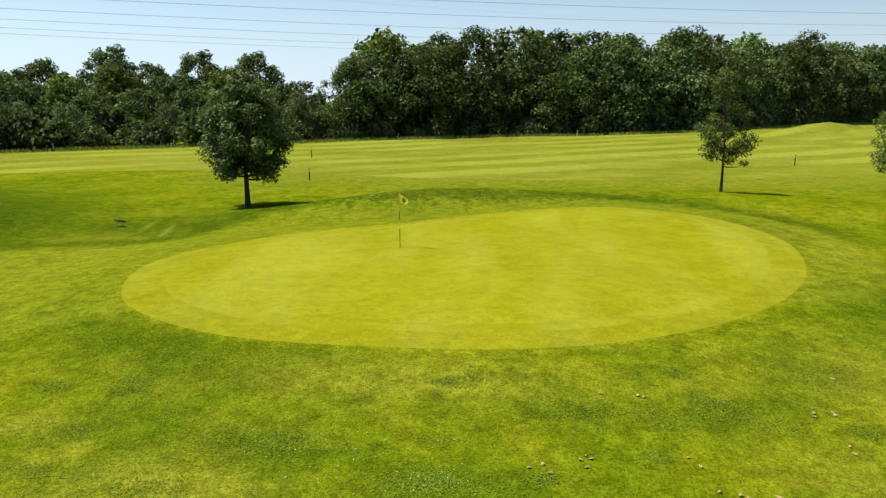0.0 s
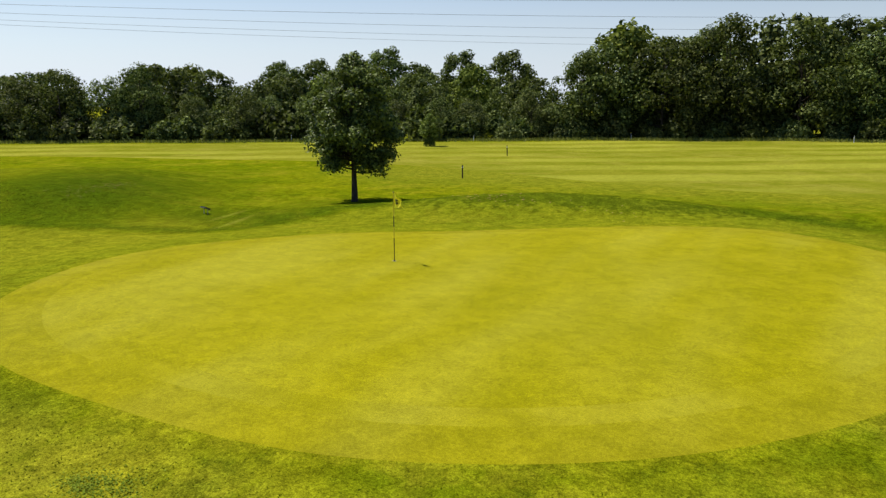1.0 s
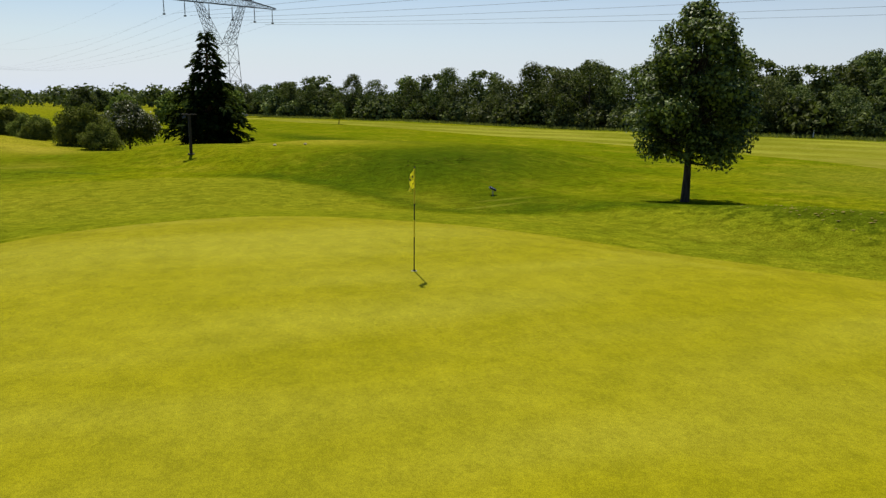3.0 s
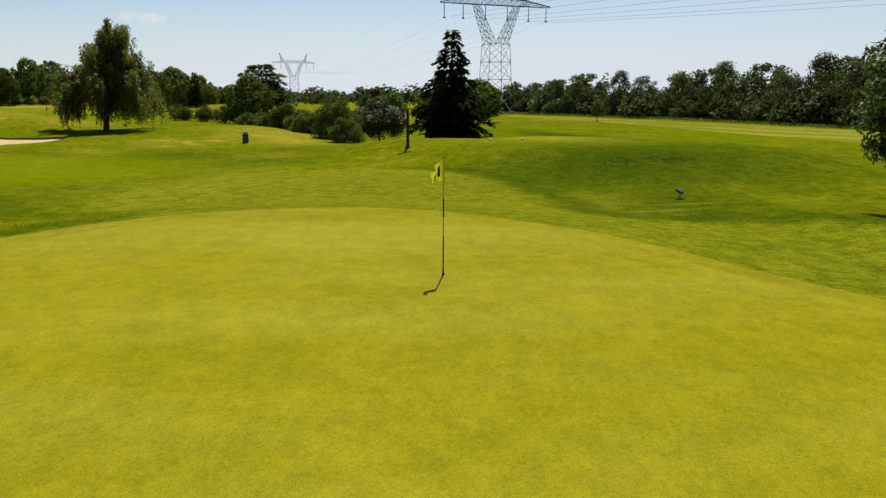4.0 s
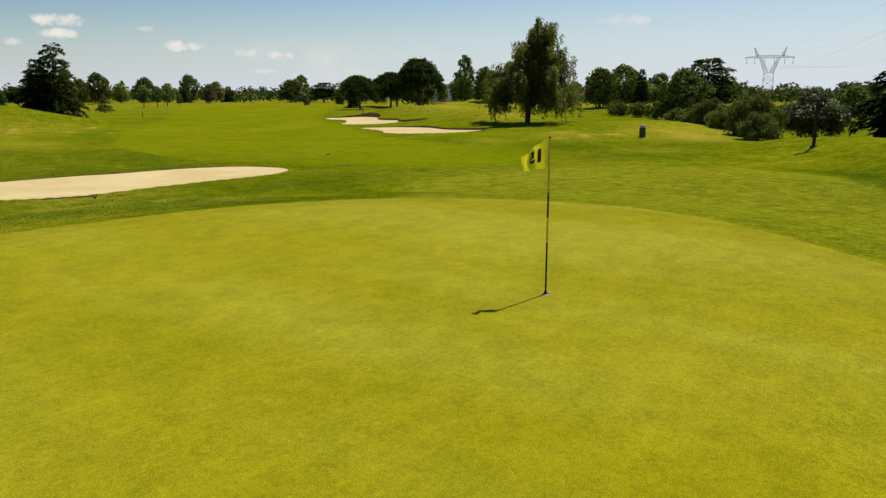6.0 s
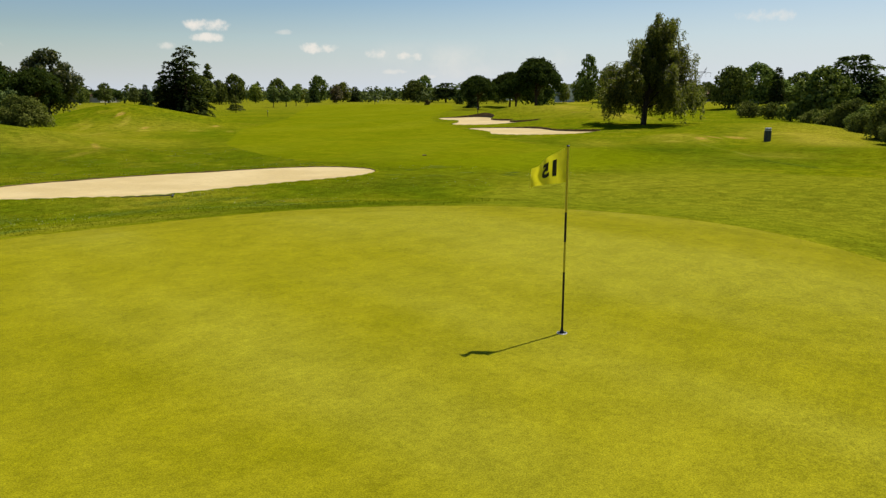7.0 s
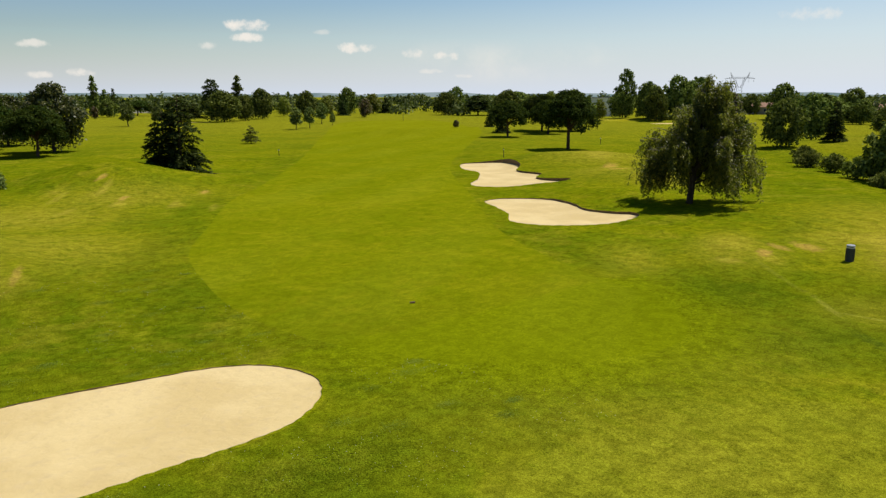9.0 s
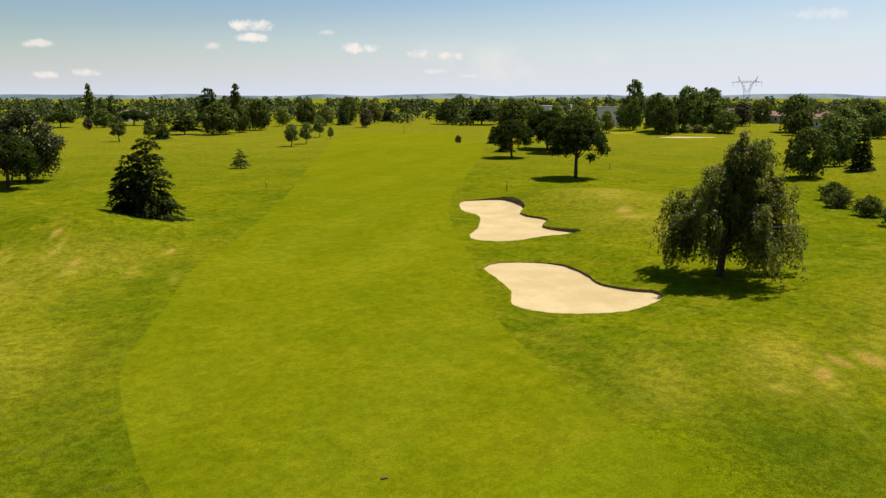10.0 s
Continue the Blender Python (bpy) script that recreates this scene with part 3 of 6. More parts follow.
def land(x, y):
    """Height of the ground."""
    x, y = np.asarray(x, float), np.asarray(y, float)
    d = edge_distance(GREEN, x, y)
    plateau = 1 - np.clip((d + 0.5) / 7.5, 0, 1)
    plateau = plateau * plateau * (3 - 2 * plateau)
    h = np.full(x.shape, -0.75)
    h += ripple(x, y, 9.0, 0.4) * 0.10 + ripple(x, y, 27.0, 1.9) * 0.16
    h += mound(x, y, -1.5, 42.6, 9.5, 2.6, 1.15, 18.0)                  # ridge behind the green
    h += mound(x, y, 15.0, 45.0, 8.0, 4.5, 0.50, -20.0)
    h += mound(x, y, -38.8, 34.0, 15.0, 10.0, 1.08, 42.0, 6.0)            # tee
    h += mound(x, y, -61.0, -4.0, 11.0, 9.0, 0.55, 20.0)                # rise with the weeping tree
    h += mound(x, y, -45.0, 3.5, 4.5, 2.8, 0.40, 30.0)
    h += mound(x, y, -55.0, 2.0, 6.0, 4.0, 0.25, 30.0)
    h += mound(x, y, -50.5, 9.5, 6.0, 3.0, 0.30, 35.0)
    h -= mound(x, y, -79.0, 8.5, 32.0, 5.5, 1.25, 34.0)                  # hollow with the shrubs
    h += mound(x, y, -69.0, 1.5, 16.0, 5.0, 0.42, 34.0)
    h += mound(x, y, -57.0, -15.5, 5.0, 4.0, 0.80, 60.0)                 # banks behind the bunkers
    h += mound(x, y, -69.5, -22.5, 7.0, 7.5, 1.35, 30.0)
    h += mound(x, y, -81.0, -38.0, 9.0, 11.0, 1.9, 30.0)
    h += mound(x, y, -75.5, -44.0, 4.0, 4.0, 0.5, 0.0)
    h += mound(x, y, -24.2, -57.0, 8.5, 9.0, 2.55, 12.0)                # mound with the cedar
    h += mound(x, y, -31.5, -49.5, 6.0, 4.5, 0.40, 0.0)
    h += mound(x, y, -3.0, -24.5, 7.5, 8.5, 1.85, 20.0)                  # mound with the round shrub
    h += mound(x, y, -7.0, 6.5, 12.5, 6.5, 0.24, 0.0, 4.0)              # ground of the long bunker
    h += mound(x, y, -9.5, -12.0, 3.0, 4.0, 0.25, 30.0)
    h += mound(x, y, 55.5, 129.0, 9.0, 5.0, 2.35, 25.0)
    h += mound(x, y, -112.0, -122.0, 13.0, 9.0, 1.3, -40.0)              # low humps far down the fairway
    h += mound(x, y, -134.0, -121.0, 12.0, 9.0, 1.0, -40.0)
    h += mound(x, y, -152.0, -22.0, 30.0, 16.0, 2.4, -20.0)
    h += mound(x, y, -246.0, -136.0, 34.0, 14.0, 1.6, -30.0)            # another green
    fall = np.clip((d + 4.5) / 5.0, 0, 1)
    green_h = 0.0 - 0.14 * fall * fall
    h = h * (1 - plateau) + (green_h + mound(x, y, -1.5, 42.6, 9.5, 2.6, 0.75, 18.0) * np.clip(d, 0, 1)) * plateau
    far = np.clip((np.hypot(x, y) - 900) / 2600, 0, 1)
    return h + far * far * (5 + 7 * ripple(x, y, 420.0, 0.7))


def ground_at(x, y):
    return float(land(np.array([x]), np.array([y]))[0])


def spread(lo, hi, step, limit_lo, limit_hi, grow=1.09):
    core = list(np.arange(lo, hi + step * 0.5, step))
    s, v = step, core[-1]
    while v < limit_hi:
        s *= grow
        v += s
        core.append(min(v, limit_hi))
    s, v = step, core[0]
    while v > limit_lo:
        s *= grow
        v -= s
        core.insert(0, max(v, limit_lo))
    return np.array(core)


def turf_zones(sheet_ob, used, v):
    """Where the turf is lush (hollows, edges of the green) and where it is parched (mounds, slopes); far turf also
    pales with distance.
    """
    x, y = v[:, 0], v[:, 1]
    d = edge_distance(GREEN, x, y)
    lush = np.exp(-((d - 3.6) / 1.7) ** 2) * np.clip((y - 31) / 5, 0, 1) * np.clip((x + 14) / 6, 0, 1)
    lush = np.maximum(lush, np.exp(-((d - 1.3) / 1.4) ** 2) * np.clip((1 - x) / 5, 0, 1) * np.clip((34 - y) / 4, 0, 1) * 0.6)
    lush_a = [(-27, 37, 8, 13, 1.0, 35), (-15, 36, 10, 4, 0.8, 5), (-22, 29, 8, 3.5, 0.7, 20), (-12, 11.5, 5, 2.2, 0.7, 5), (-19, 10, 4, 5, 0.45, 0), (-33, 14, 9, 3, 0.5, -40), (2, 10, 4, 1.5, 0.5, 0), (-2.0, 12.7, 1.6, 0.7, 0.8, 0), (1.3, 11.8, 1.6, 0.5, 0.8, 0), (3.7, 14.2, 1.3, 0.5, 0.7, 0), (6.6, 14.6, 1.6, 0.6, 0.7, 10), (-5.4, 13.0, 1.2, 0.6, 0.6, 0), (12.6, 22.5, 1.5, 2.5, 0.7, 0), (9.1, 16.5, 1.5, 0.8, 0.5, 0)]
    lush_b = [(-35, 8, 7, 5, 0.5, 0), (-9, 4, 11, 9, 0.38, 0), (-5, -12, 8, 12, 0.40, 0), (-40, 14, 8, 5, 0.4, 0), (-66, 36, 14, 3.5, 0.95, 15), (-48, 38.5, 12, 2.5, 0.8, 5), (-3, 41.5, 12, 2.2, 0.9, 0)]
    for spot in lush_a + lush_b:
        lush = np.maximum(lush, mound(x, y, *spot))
    STREAK = 64
    parched = np.zeros(len(x))
    parched_a = [(-20, 17.5, 5, 7, 0.5, 0), (-27, 12, 6, 5, 0.4, 0), (-58, 9, 11, 6, 0.8, 30), (-53, 8, 5, 4, 0.95, 0), (-50, 12, 5, 3, 0.9, 0), (-38, 14, 3, 2, 0.6, 0), (-6.5, -17.3, 3, 4, 0.8, 0), (-20, 17, 4, 3, 0.6, 0), (-44, 4, 4, 3, 0.6, 30), (-38, 1, 2, 5, 0.5, -50), (-72, -25, 7, 7, 0.8, 0), (-80, -37, 7, 8, 0.8, 0), (-13, -37, 7, 8, 0.7, 0), (-22, -43, 7, 6, 0.6, 0)]
    parched_b = [(-12, -22, 6, 7, 0.6, 0), (-3.0, 11.2, 1.8, 0.5, 0.8, 0), (-6.6, 13.4, 1.0, 0.5, 0.7, 0), (8.7, 12.8, 2, 0.8, 0.5, 0), (-4, 9.8, 2.5, 1.0, 0.9, 0), (-68.7, -18.7, 4, 4, 0.9, 0), (-45, 3.0, 4, 2, 0.95, 30), (14.6, 31, 1.6, 5, 0.6, 0), (10.5, 16.5, 2.5, 2.5, 0.45, 0), (0, 15.4, 5, 1.0, 0.6, 0), (-20.3, -45.5, 2.8, 0.7, 1.0, STREAK), (-20.9, -40.0, 2.6, 0.7, 1.0, STREAK), (-28.9, -42.3, 1.8, 0.6, 1.0, STREAK), (-17.3, -48.5, 2.4, 0.6, 0.9, STREAK)]
    parched_c = [(-24.6, -36.6, 1.6, 0.6, 0.9, STREAK), (-8.8, -14.0, 2.4, 0.7, 1.0, 76), (-43.8, 5.9, 1.8, 0.8, 1.0, 60), (-41.2, 4.8, 1.4, 0.6, 0.9, 98), (-47, 34, 9, 9, 0.75, 35), (-17, 33, 3, 2, 0.4, 0), (80, 172, 20, 8, 0.5, 25), (-150, -25, 25, 14, 0.6, 0)]
    for spot in parched_a + parched_b + parched_c:
        parched = np.maximum(parched, mound(x, y, *spot))
    fringe = np.clip(0.6 - d / 1.0, 0, 1)
    apron = np.clip(0.5 - edge_distance(APRON, x, y) / 0.7, 0, 1)
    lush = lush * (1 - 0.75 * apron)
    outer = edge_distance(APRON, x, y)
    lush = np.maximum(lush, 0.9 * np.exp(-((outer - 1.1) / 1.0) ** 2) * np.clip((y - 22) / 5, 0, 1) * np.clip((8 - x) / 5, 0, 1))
    parched = np.where(apron > 0.5, np.maximum(parched, 0.30 * np.clip((-11 - x) / 4, 0, 1)), parched)
    near = (x > -200) & (x < 0) & (y > -220) & (y < 60)
    mown = np.zeros(len(x))
    out = edge_distance(FAIRWAY, x[near], y[near])
    mown[near] = np.where(y[near] > 3.0, np.clip(1 - out / 6.0, 0, 1), np.clip(0.5 - out / 0.5, 0, 1) * 0.3)
    lush[near] = np.maximum(lush[near], np.where(y[near] > -22, 0.32, 0.12) * np.exp(-((out - 2.2) / 1.8) ** 2))
    # far turf: paler yellow with distance, put into the colour
    parched = np.maximum(parched, 0.38 * np.clip((np.hypot(x + 20, y) - 80) / 110, 0, 1))
    meadow = np.clip((y - 43) / 16, 0, 1) * np.clip((x + 34) / 16, 0, 1) * 0.9
    lush = lush * (1 - 0.7 * meadow)
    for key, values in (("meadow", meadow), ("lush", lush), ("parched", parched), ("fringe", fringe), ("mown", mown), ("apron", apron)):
        sheet_ob.data.attributes.new(key, "FLOAT", "POINT").data.foreach_set("value", np.asarray(values, np.float32))


def oval(cx, cy, a, b, turn):
    k = np.linspace(0, 2 * math.pi, 20, False)
    u, v = a * np.cos(k) * (1 + 0.15 * np.sin(2 * k + 1)), b * np.sin(k) * (1 + 0.2 * np.cos(3 * k))
    c, s = math.cos(radians(turn)), math.sin(radians(turn))
    return np.column_stack([cx + u * c - v * s, cy + u * s + v * c])


def build_ground():
    from mathutils.geometry import delaunay_2d_cdt
    gx, gy = spread(-74, 22, 0.9, -4300, 4300), spread(-56, 52, 0.9, -4300, 4300)
    px, py = [a.reshape(-1) for a in np.meshgrid(gx, gy)]
    rng = np.random.default_rng(3)
    core = (px > -74) & (px < 22) & (py > -56) & (py < 52)
    px = px + np.where(core, rng.uniform(-0.2, 0.2, px.shape), 0)
    py = py + np.where(core, rng.uniform(-0.2, 0.2, px.shape), 0)
    collar, ring = [GREEN + (np.array([1.6, 27.6]) - GREEN) * s for s in (0.10, 0.16)]
    far_patches = [oval(-221, -141, 12, 6, 139), oval(-216.5, -117, 8, 3.5, 139), oval(-97, -232, 5, 2.6, 165), oval(-38, -240, 6, 2.6, 170)]
    loops = [GREEN, collar, ring, BUNKER_NEAR, BUNKER_MID, BUNKER_FAR, FAIRWAY, FIELD, APRON] + far_patches
    keep = np.ones(px.shape, bool)
    for poly in loops:
        near = (px > poly[:, 0].min() - 1) & (px < poly[:, 0].max() + 1) & (py > poly[:, 1].min() - 1) & (py < poly[:, 1].max() + 1)
        keep[near] &= np.abs(edge_distance(poly, px[near], py[near])) > 0.22
    pts = [Vector(p) for p in zip(px[keep], py[keep])]
    edges = []
    for poly in loops:
        o = len(pts)
        pts += [Vector(p) for p in poly]
        edges += [(o + i, o + (i + 1) % len(poly)) for i in range(len(poly))]
    verts, _, faces, *_ = delaunay_2d_cdt(pts, edges, [], 0, 1e-4, False)
    xy = np.array([tuple(v) for v in verts])
    tri = np.array([f for f in faces if len(f) == 3])
    z = land(xy[:, 0], xy[:, 1])
    c = xy[tri].mean(1)
    zone = np.zeros(len(tri), int)
    for k, poly in ((6, FIELD), (5, FAIRWAY), (1, GREEN), (8, collar), (2, ring), (3, BUNKER_NEAR), (4, BUNKER_MID), (7, BUNKER_FAR), (9, far_patches[0]), (10, far_patches[1]), (11, far_patches[2]), (12, far_patches[3])):
        zone[inside(poly, c[:, 0], c[:, 1])] = k

    def sheet(name, k, mat, label, category):
        t = tri[zone == k]
        used, idx = np.unique(t, return_inverse=True)
        idx = idx.reshape(t.shape)
        v = np.column_stack([xy[used], z[used]])
        ob = new(name, mesh_from(name, v.tolist(), idx.tolist(), mat, True))
        return tagged(ob, label, category, "", "structure"), used, v

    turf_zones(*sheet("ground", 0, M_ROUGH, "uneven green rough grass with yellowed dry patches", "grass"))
    turf_zones(*sheet("fairway", 5, M_FAIR, "closely mown green fairway with faint mowing stripes", "fairway"))
    sheet("ground_ring", 8, M_RING, "paler ring of mown turf inside the collar", "grass")
    sheet("ground_field", 6, M_FIELD, "broad mown field with pale mowing stripes before the woods", "grass")
    sheet("ground_collar", 1, M_COLLAR, "smooth yellow-green collar of turf round the putting green", "grass")
    sheet("ground_putting_green", 2, M_GREEN, "smooth yellow-green putting green with a flagstick", "putting green")
    sheet("ground_distant_green", 9, M_GREEN, "pale putting green of another hole", "putting green")
    for k in (10, 11, 12):
        sheet("ground_distant_bunker", k, M_SAND, "small pale sand bunker of another hole", "bunker")
    for k, poly, label in ((3, BUNKER_NEAR, "long pale sand bunker beside the putting green"), (4, BUNKER_MID, "kidney-shaped pale sand bunker with dark turf lip"),
                           (7, BUNKER_FAR, "irregular pale sand bunker beside the fairway")):
        ob, used, v = sheet("ground_bunker", k, M_SAND, label, "bunker")
        d = -edge_distance(poly, v[:, 0], v[:, 1])
        rim = land(poly[:, 0], poly[:, 1])
        level = np.percentile(rim, 20)
        bowl = (level - 0.04 + 0.30 * np.clip(v[:, 2] - level, 0, 1) if k != 3 else v[:, 2] - 0.02) - 0.12 * (1 - np.exp(-d / 1.6)) + 0.02 * ripple(v[:, 0], v[:, 1], 0.8)
        bowl = np.minimum(bowl, v[:, 2] - 0.02)
        co = np.column_stack([v[:, :2], bowl]).astype(np.float32)
        ob.data.vertices.foreach_set("co", co.reshape(-1))
        ob.data.update()
        # the cut edge of the turf round the sand
        n = len(poly)
        centre = poly.mean(0)
        out = poly + (poly - centre) / np.linalg.norm(poly - centre, axis=1)[:, None] * 0.18
        top = np.column_stack([poly, rim + 0.015 + 0.015 * np.sin(np.arange(n) * 2.1)])
        brow = np.column_stack([out, land(out[:, 0], out[:, 1]) + 0.004])
        low = np.column_stack([poly - (poly - centre) * 0.004, np.full(n, level - 0.6)])
        vv = np.vstack([brow, top, low]).tolist()
        ff, fm = [], []
        for i in range(n):
            j = (i + 1) % n
            ff += [(i, j, n + j, n + i), (n + i, n + j, 2 * n + j, 2 * n + i)]
            fm += [1, 0]
        me = mesh_from("turf_lip", vv, ff, [M_LIP if k != 3 else M_SANDY_LIP, M_ROUGH])
        me.polygons.foreach_set("material_index", np.array(fm, np.int32))
        part("turf_lip", me, ob, "dark earth edge under overhanging turf")


build_ground()


# ---- trees ----
def unit(rng, n):
    v = rng.normal(size=(n, 3))
    return v / np.linalg.norm(v, axis=1)[:, None]


def leaves(rng, pos, normal, length, width, along=None, droop=0.0):
    """Leaf blades as folded lozenges at pos, facing normal."""
    n = len(pos)
    a = unit(rng, n) if along is None else along
    a = a - normal * (a * normal).sum(1)[:, None]
    a /= np.linalg.norm(a, axis=1)[:, None] + 1e-9
    b = np.cross(normal, a)
    L = (length * rng.uniform(0.7, 1.3, n))[:, None]
    W = (width * rng.uniform(0.7, 1.3, n))[:, None]
    fold = normal * L * 0.12
    tip = pos + a * L
    tip[:, 2] -= droop * L[:, 0]
    return np.stack([pos, pos + a * L * 0.5 + b * W * 0.5 + fold, tip, pos + a * L * 0.5 - b * W * 0.5 + fold], 1)


def blob_leaves(rng, centres, radii, cover, size, squash=0.8, aspect=0.7):
    """Leaves on the shells of many clumps; cover: leaf area over shell area."""
    out = []
    for c, r in zip(centres, radii):
        n = max(6, int(cover * 25.0 * r * r / (aspect * size * size)))
        u = unit(rng, n)
        u[:, 2] = np.abs(u[:, 2]) * np.where(rng.random(n) < 0.72, 1, -1)
        pos = np.array(c) + u * r * rng.uniform(0.55, 1.08, n)[:, None] * np.array([1, 1, squash])
        nor = u * 0.8 + unit(rng, n) * 0.75 + np.array([0, 0, 0.35])
        nor /= np.linalg.norm(nor, axis=1)[:, None]
        out.append(leaves(rng, pos, nor, size, size * aspect))
        # larger inner leaves, added to stop light passing through the clump
        k = max(4, n // 14)
        core = unit(rng, k)
        lie = unit(rng, k)
        out.append(leaves(rng, np.array(c) + core * r * rng.uniform(0.1, 0.4, k)[:, None] - lie * size * 0.8, core, size * 1.45, size * 1.35, lie))
    return np.concatenate(out)


def limb(rng, a, b, r0, r1, bend=0.12, steps=4, sides=5):
    a, b = np.array(a, float), np.array(b, float)
    L = np.linalg.norm(b - a)
    mid = rng.normal(size=3) * bend * L
    path, rad = [], []
    for i in range(steps + 1):
        u = i / steps
        path.append(a + (b - a) * u + mid * math.sin(math.pi * u) * 0.6 + np.array([0, 0, -bend * L * 0.5 * math.sin(math.pi * u)]))
        rad.append(r0 + (r1 - r0) * u)
    return tube_data(path, rad, sides)


def broadleaf(name, seed, height, spread_r, clear, mat, label, category="tree", count=46, leaf=0.3, cover=0.7, top=1.0, bark=None, blob=0.32, low=0.55, lean=0.0, limbs=2, girth=1.0):
    """Round-crowned tree: tapered trunk, limbs and a lumpy crown of leaves. clear: height of bare trunk; top: crown taper."""
    rng = np.random.default_rng(seed)
    root = thing(name, 0, 0, 0, label, category)
    ch = height - clear
    centres, radii = [], []
    for i in range(count):
        v = (i + 0.5) / count
        ang = i * 2.39996 + rng.uniform(-0.4, 0.4)
        prof = math.sin(math.pi * (v * 0.86 + 0.10)) ** 0.75 * (1 - (1 - top) * v)
        prof = max(prof, low * (1 - v * 1.6))
        rr = spread_r * prof * math.sqrt(rng.uniform(0.2, 1.15)) * 0.88
        br = spread_r * blob * rng.choice([0.55, 0.8, 1.0, 1.3]) * rng.uniform(0.85, 1.15) * (1.0 - 0.35 * v)
        centres.append((rr * math.cos(ang) + lean * v * height, rr * math.sin(ang), clear + ch * v * 0.92 + rng.uniform(-0.03, 0.05) * ch))
        radii.append(br)
    crown = blob_leaves(rng, centres, radii, cover, leaf)
    part("crown", quads_mesh("crown", crown, mat), root)
    base = max(0.09, height * 0.02) * girth
    tops = [(0, 0, -0.3), (0, 0, 0.1), (rng.normal() * 0.05, rng.normal() * 0.05, clear * 0.6),
            (rng.normal() * 0.1, rng.normal() * 0.1, clear + ch * 0.25), (rng.normal() * 0.15 + lean * height * 0.6, rng.normal() * 0.15, clear + ch * 0.75)]
    chunks = [tube_data(tops, [base * 1.5, base * 1.15, base * 0.9, base * 0.65, base * 0.15], 9)]
    for i in range(0, count, limbs):
        c = np.array(centres[i])
        h = clear * 0.9 + (c[2] - clear) * 0.55
        branch = limb(rng, (0, 0, max(clear * 0.85, h)), c, base * 0.4, base * 0.08)
        if limbs == 2:
            part("limb", mesh_from("limb", *branch, bark or M_BARK, True), root)
        else:
            chunks.append(branch)
    v, f = joined(chunks)
    part("trunk", mesh_from("trunk", v, f, bark or M_BARK, True), root)
    return root


def conifer(name, seed, height, spread_r, mat, label, layers=16, droop=0.35, leaf=0.5, density=1.0, top_thin=0.06, skirt=0.3, twin=False, flat=False):
    """Spruce or cedar: a straight stem, whorls of boughs set with needle sprays."""
    rng = np.random.default_rng(seed)
    root = thing(name, 0, 0, 0, label, "tree")
    stems = [(0.0, 0.0, height)] + ([(spread_r * 0.45, -spread_r * 0.35, height * 0.80)] if twin else [])
    sprays, chunks = [], []
    base = height * 0.022
    for sx, sy, hh in stems:
        chunks.append(tube_data([(0, 0, -0.3), (sx * 0.5, sy * 0.5, hh * 0.3), (sx, sy, hh * 0.7), (sx, sy, hh)], [base * 1.3, base, base * 0.5, 0.02], 8))
        for li in range(layers):
            v = (li + rng.uniform(0.1, 0.9)) / layers
            z = skirt + (hh - skirt) * v
            R = spread_r * ((1 - v) ** (0.85 if not flat else 0.6) + top_thin) * rng.uniform(0.65, 1.15)
            nb = max(4, int(9 * (1 - v * 0.6)))
            for b in range(nb):
                ang = 2 * math.pi * (b + rng.uniform(-0.4, 0.4)) / nb + li * 1.1
                r = R * rng.uniform(0.72, 1.12)
                d = np.array([math.cos(ang), math.sin(ang), 0])
                drop = droop * r * rng.uniform(0.6, 1.2)
                a = np.array([sx, sy, min(hh * 0.985, z + rng.uniform(-0.6, 0.6) * (hh - skirt) / layers)])
                e = a + d * r - np.array([0, 0, drop])
                chunks.append(limb(rng, a, e, base * 0.22, 0.012, 0.03, 2, 4))
                n = max(8, int(r * 15 * density))
                u = rng.uniform(0.12, 1.0, n) ** 0.75
                side = np.cross(d, [0, 0, 1])
                off = rng.normal(size=n) * (0.20 if not flat else 0.28) * r * (1.1 - u)
                pos = a + (e - a) * u[:, None] + side * off[:, None] + np.array([0, 0, 1]) * (rng.normal(size=n) * 0.07 * leaf - (0.10 * np.abs(off) if not flat else 0))[:, None]
                pos[:, 2] += np.sin(np.pi * u) * 0.10 * r
                nor = np.array([0, 0, 1.0]) + unit(rng, n) * 0.55 + d * 0.25
                nor /= np.linalg.norm(nor, axis=1)[:, None]
                al = d * 0.8 + side * np.sign(off)[:, None] * 0.8 + unit(rng, n) * 0.3 - np.array([0, 0, 0.25 if not flat else 0.0])
                sprays.append(leaves(rng, pos, nor, leaf, leaf * 0.42, al, 0.15 if not flat else 0.05))
    q = np.concatenate(sprays)
    low = q[:, :, 2].min(1) < 0.05
    q[low, :, 2] = np.maximum(q[low, :, 2], 0.05)
    part("crown", quads_mesh("crown", q, mat), root)
    v, f = joined(chunks)
    part("trunk", mesh_from("trunk", v, f, M_PINE_BARK, True), root)
    return root


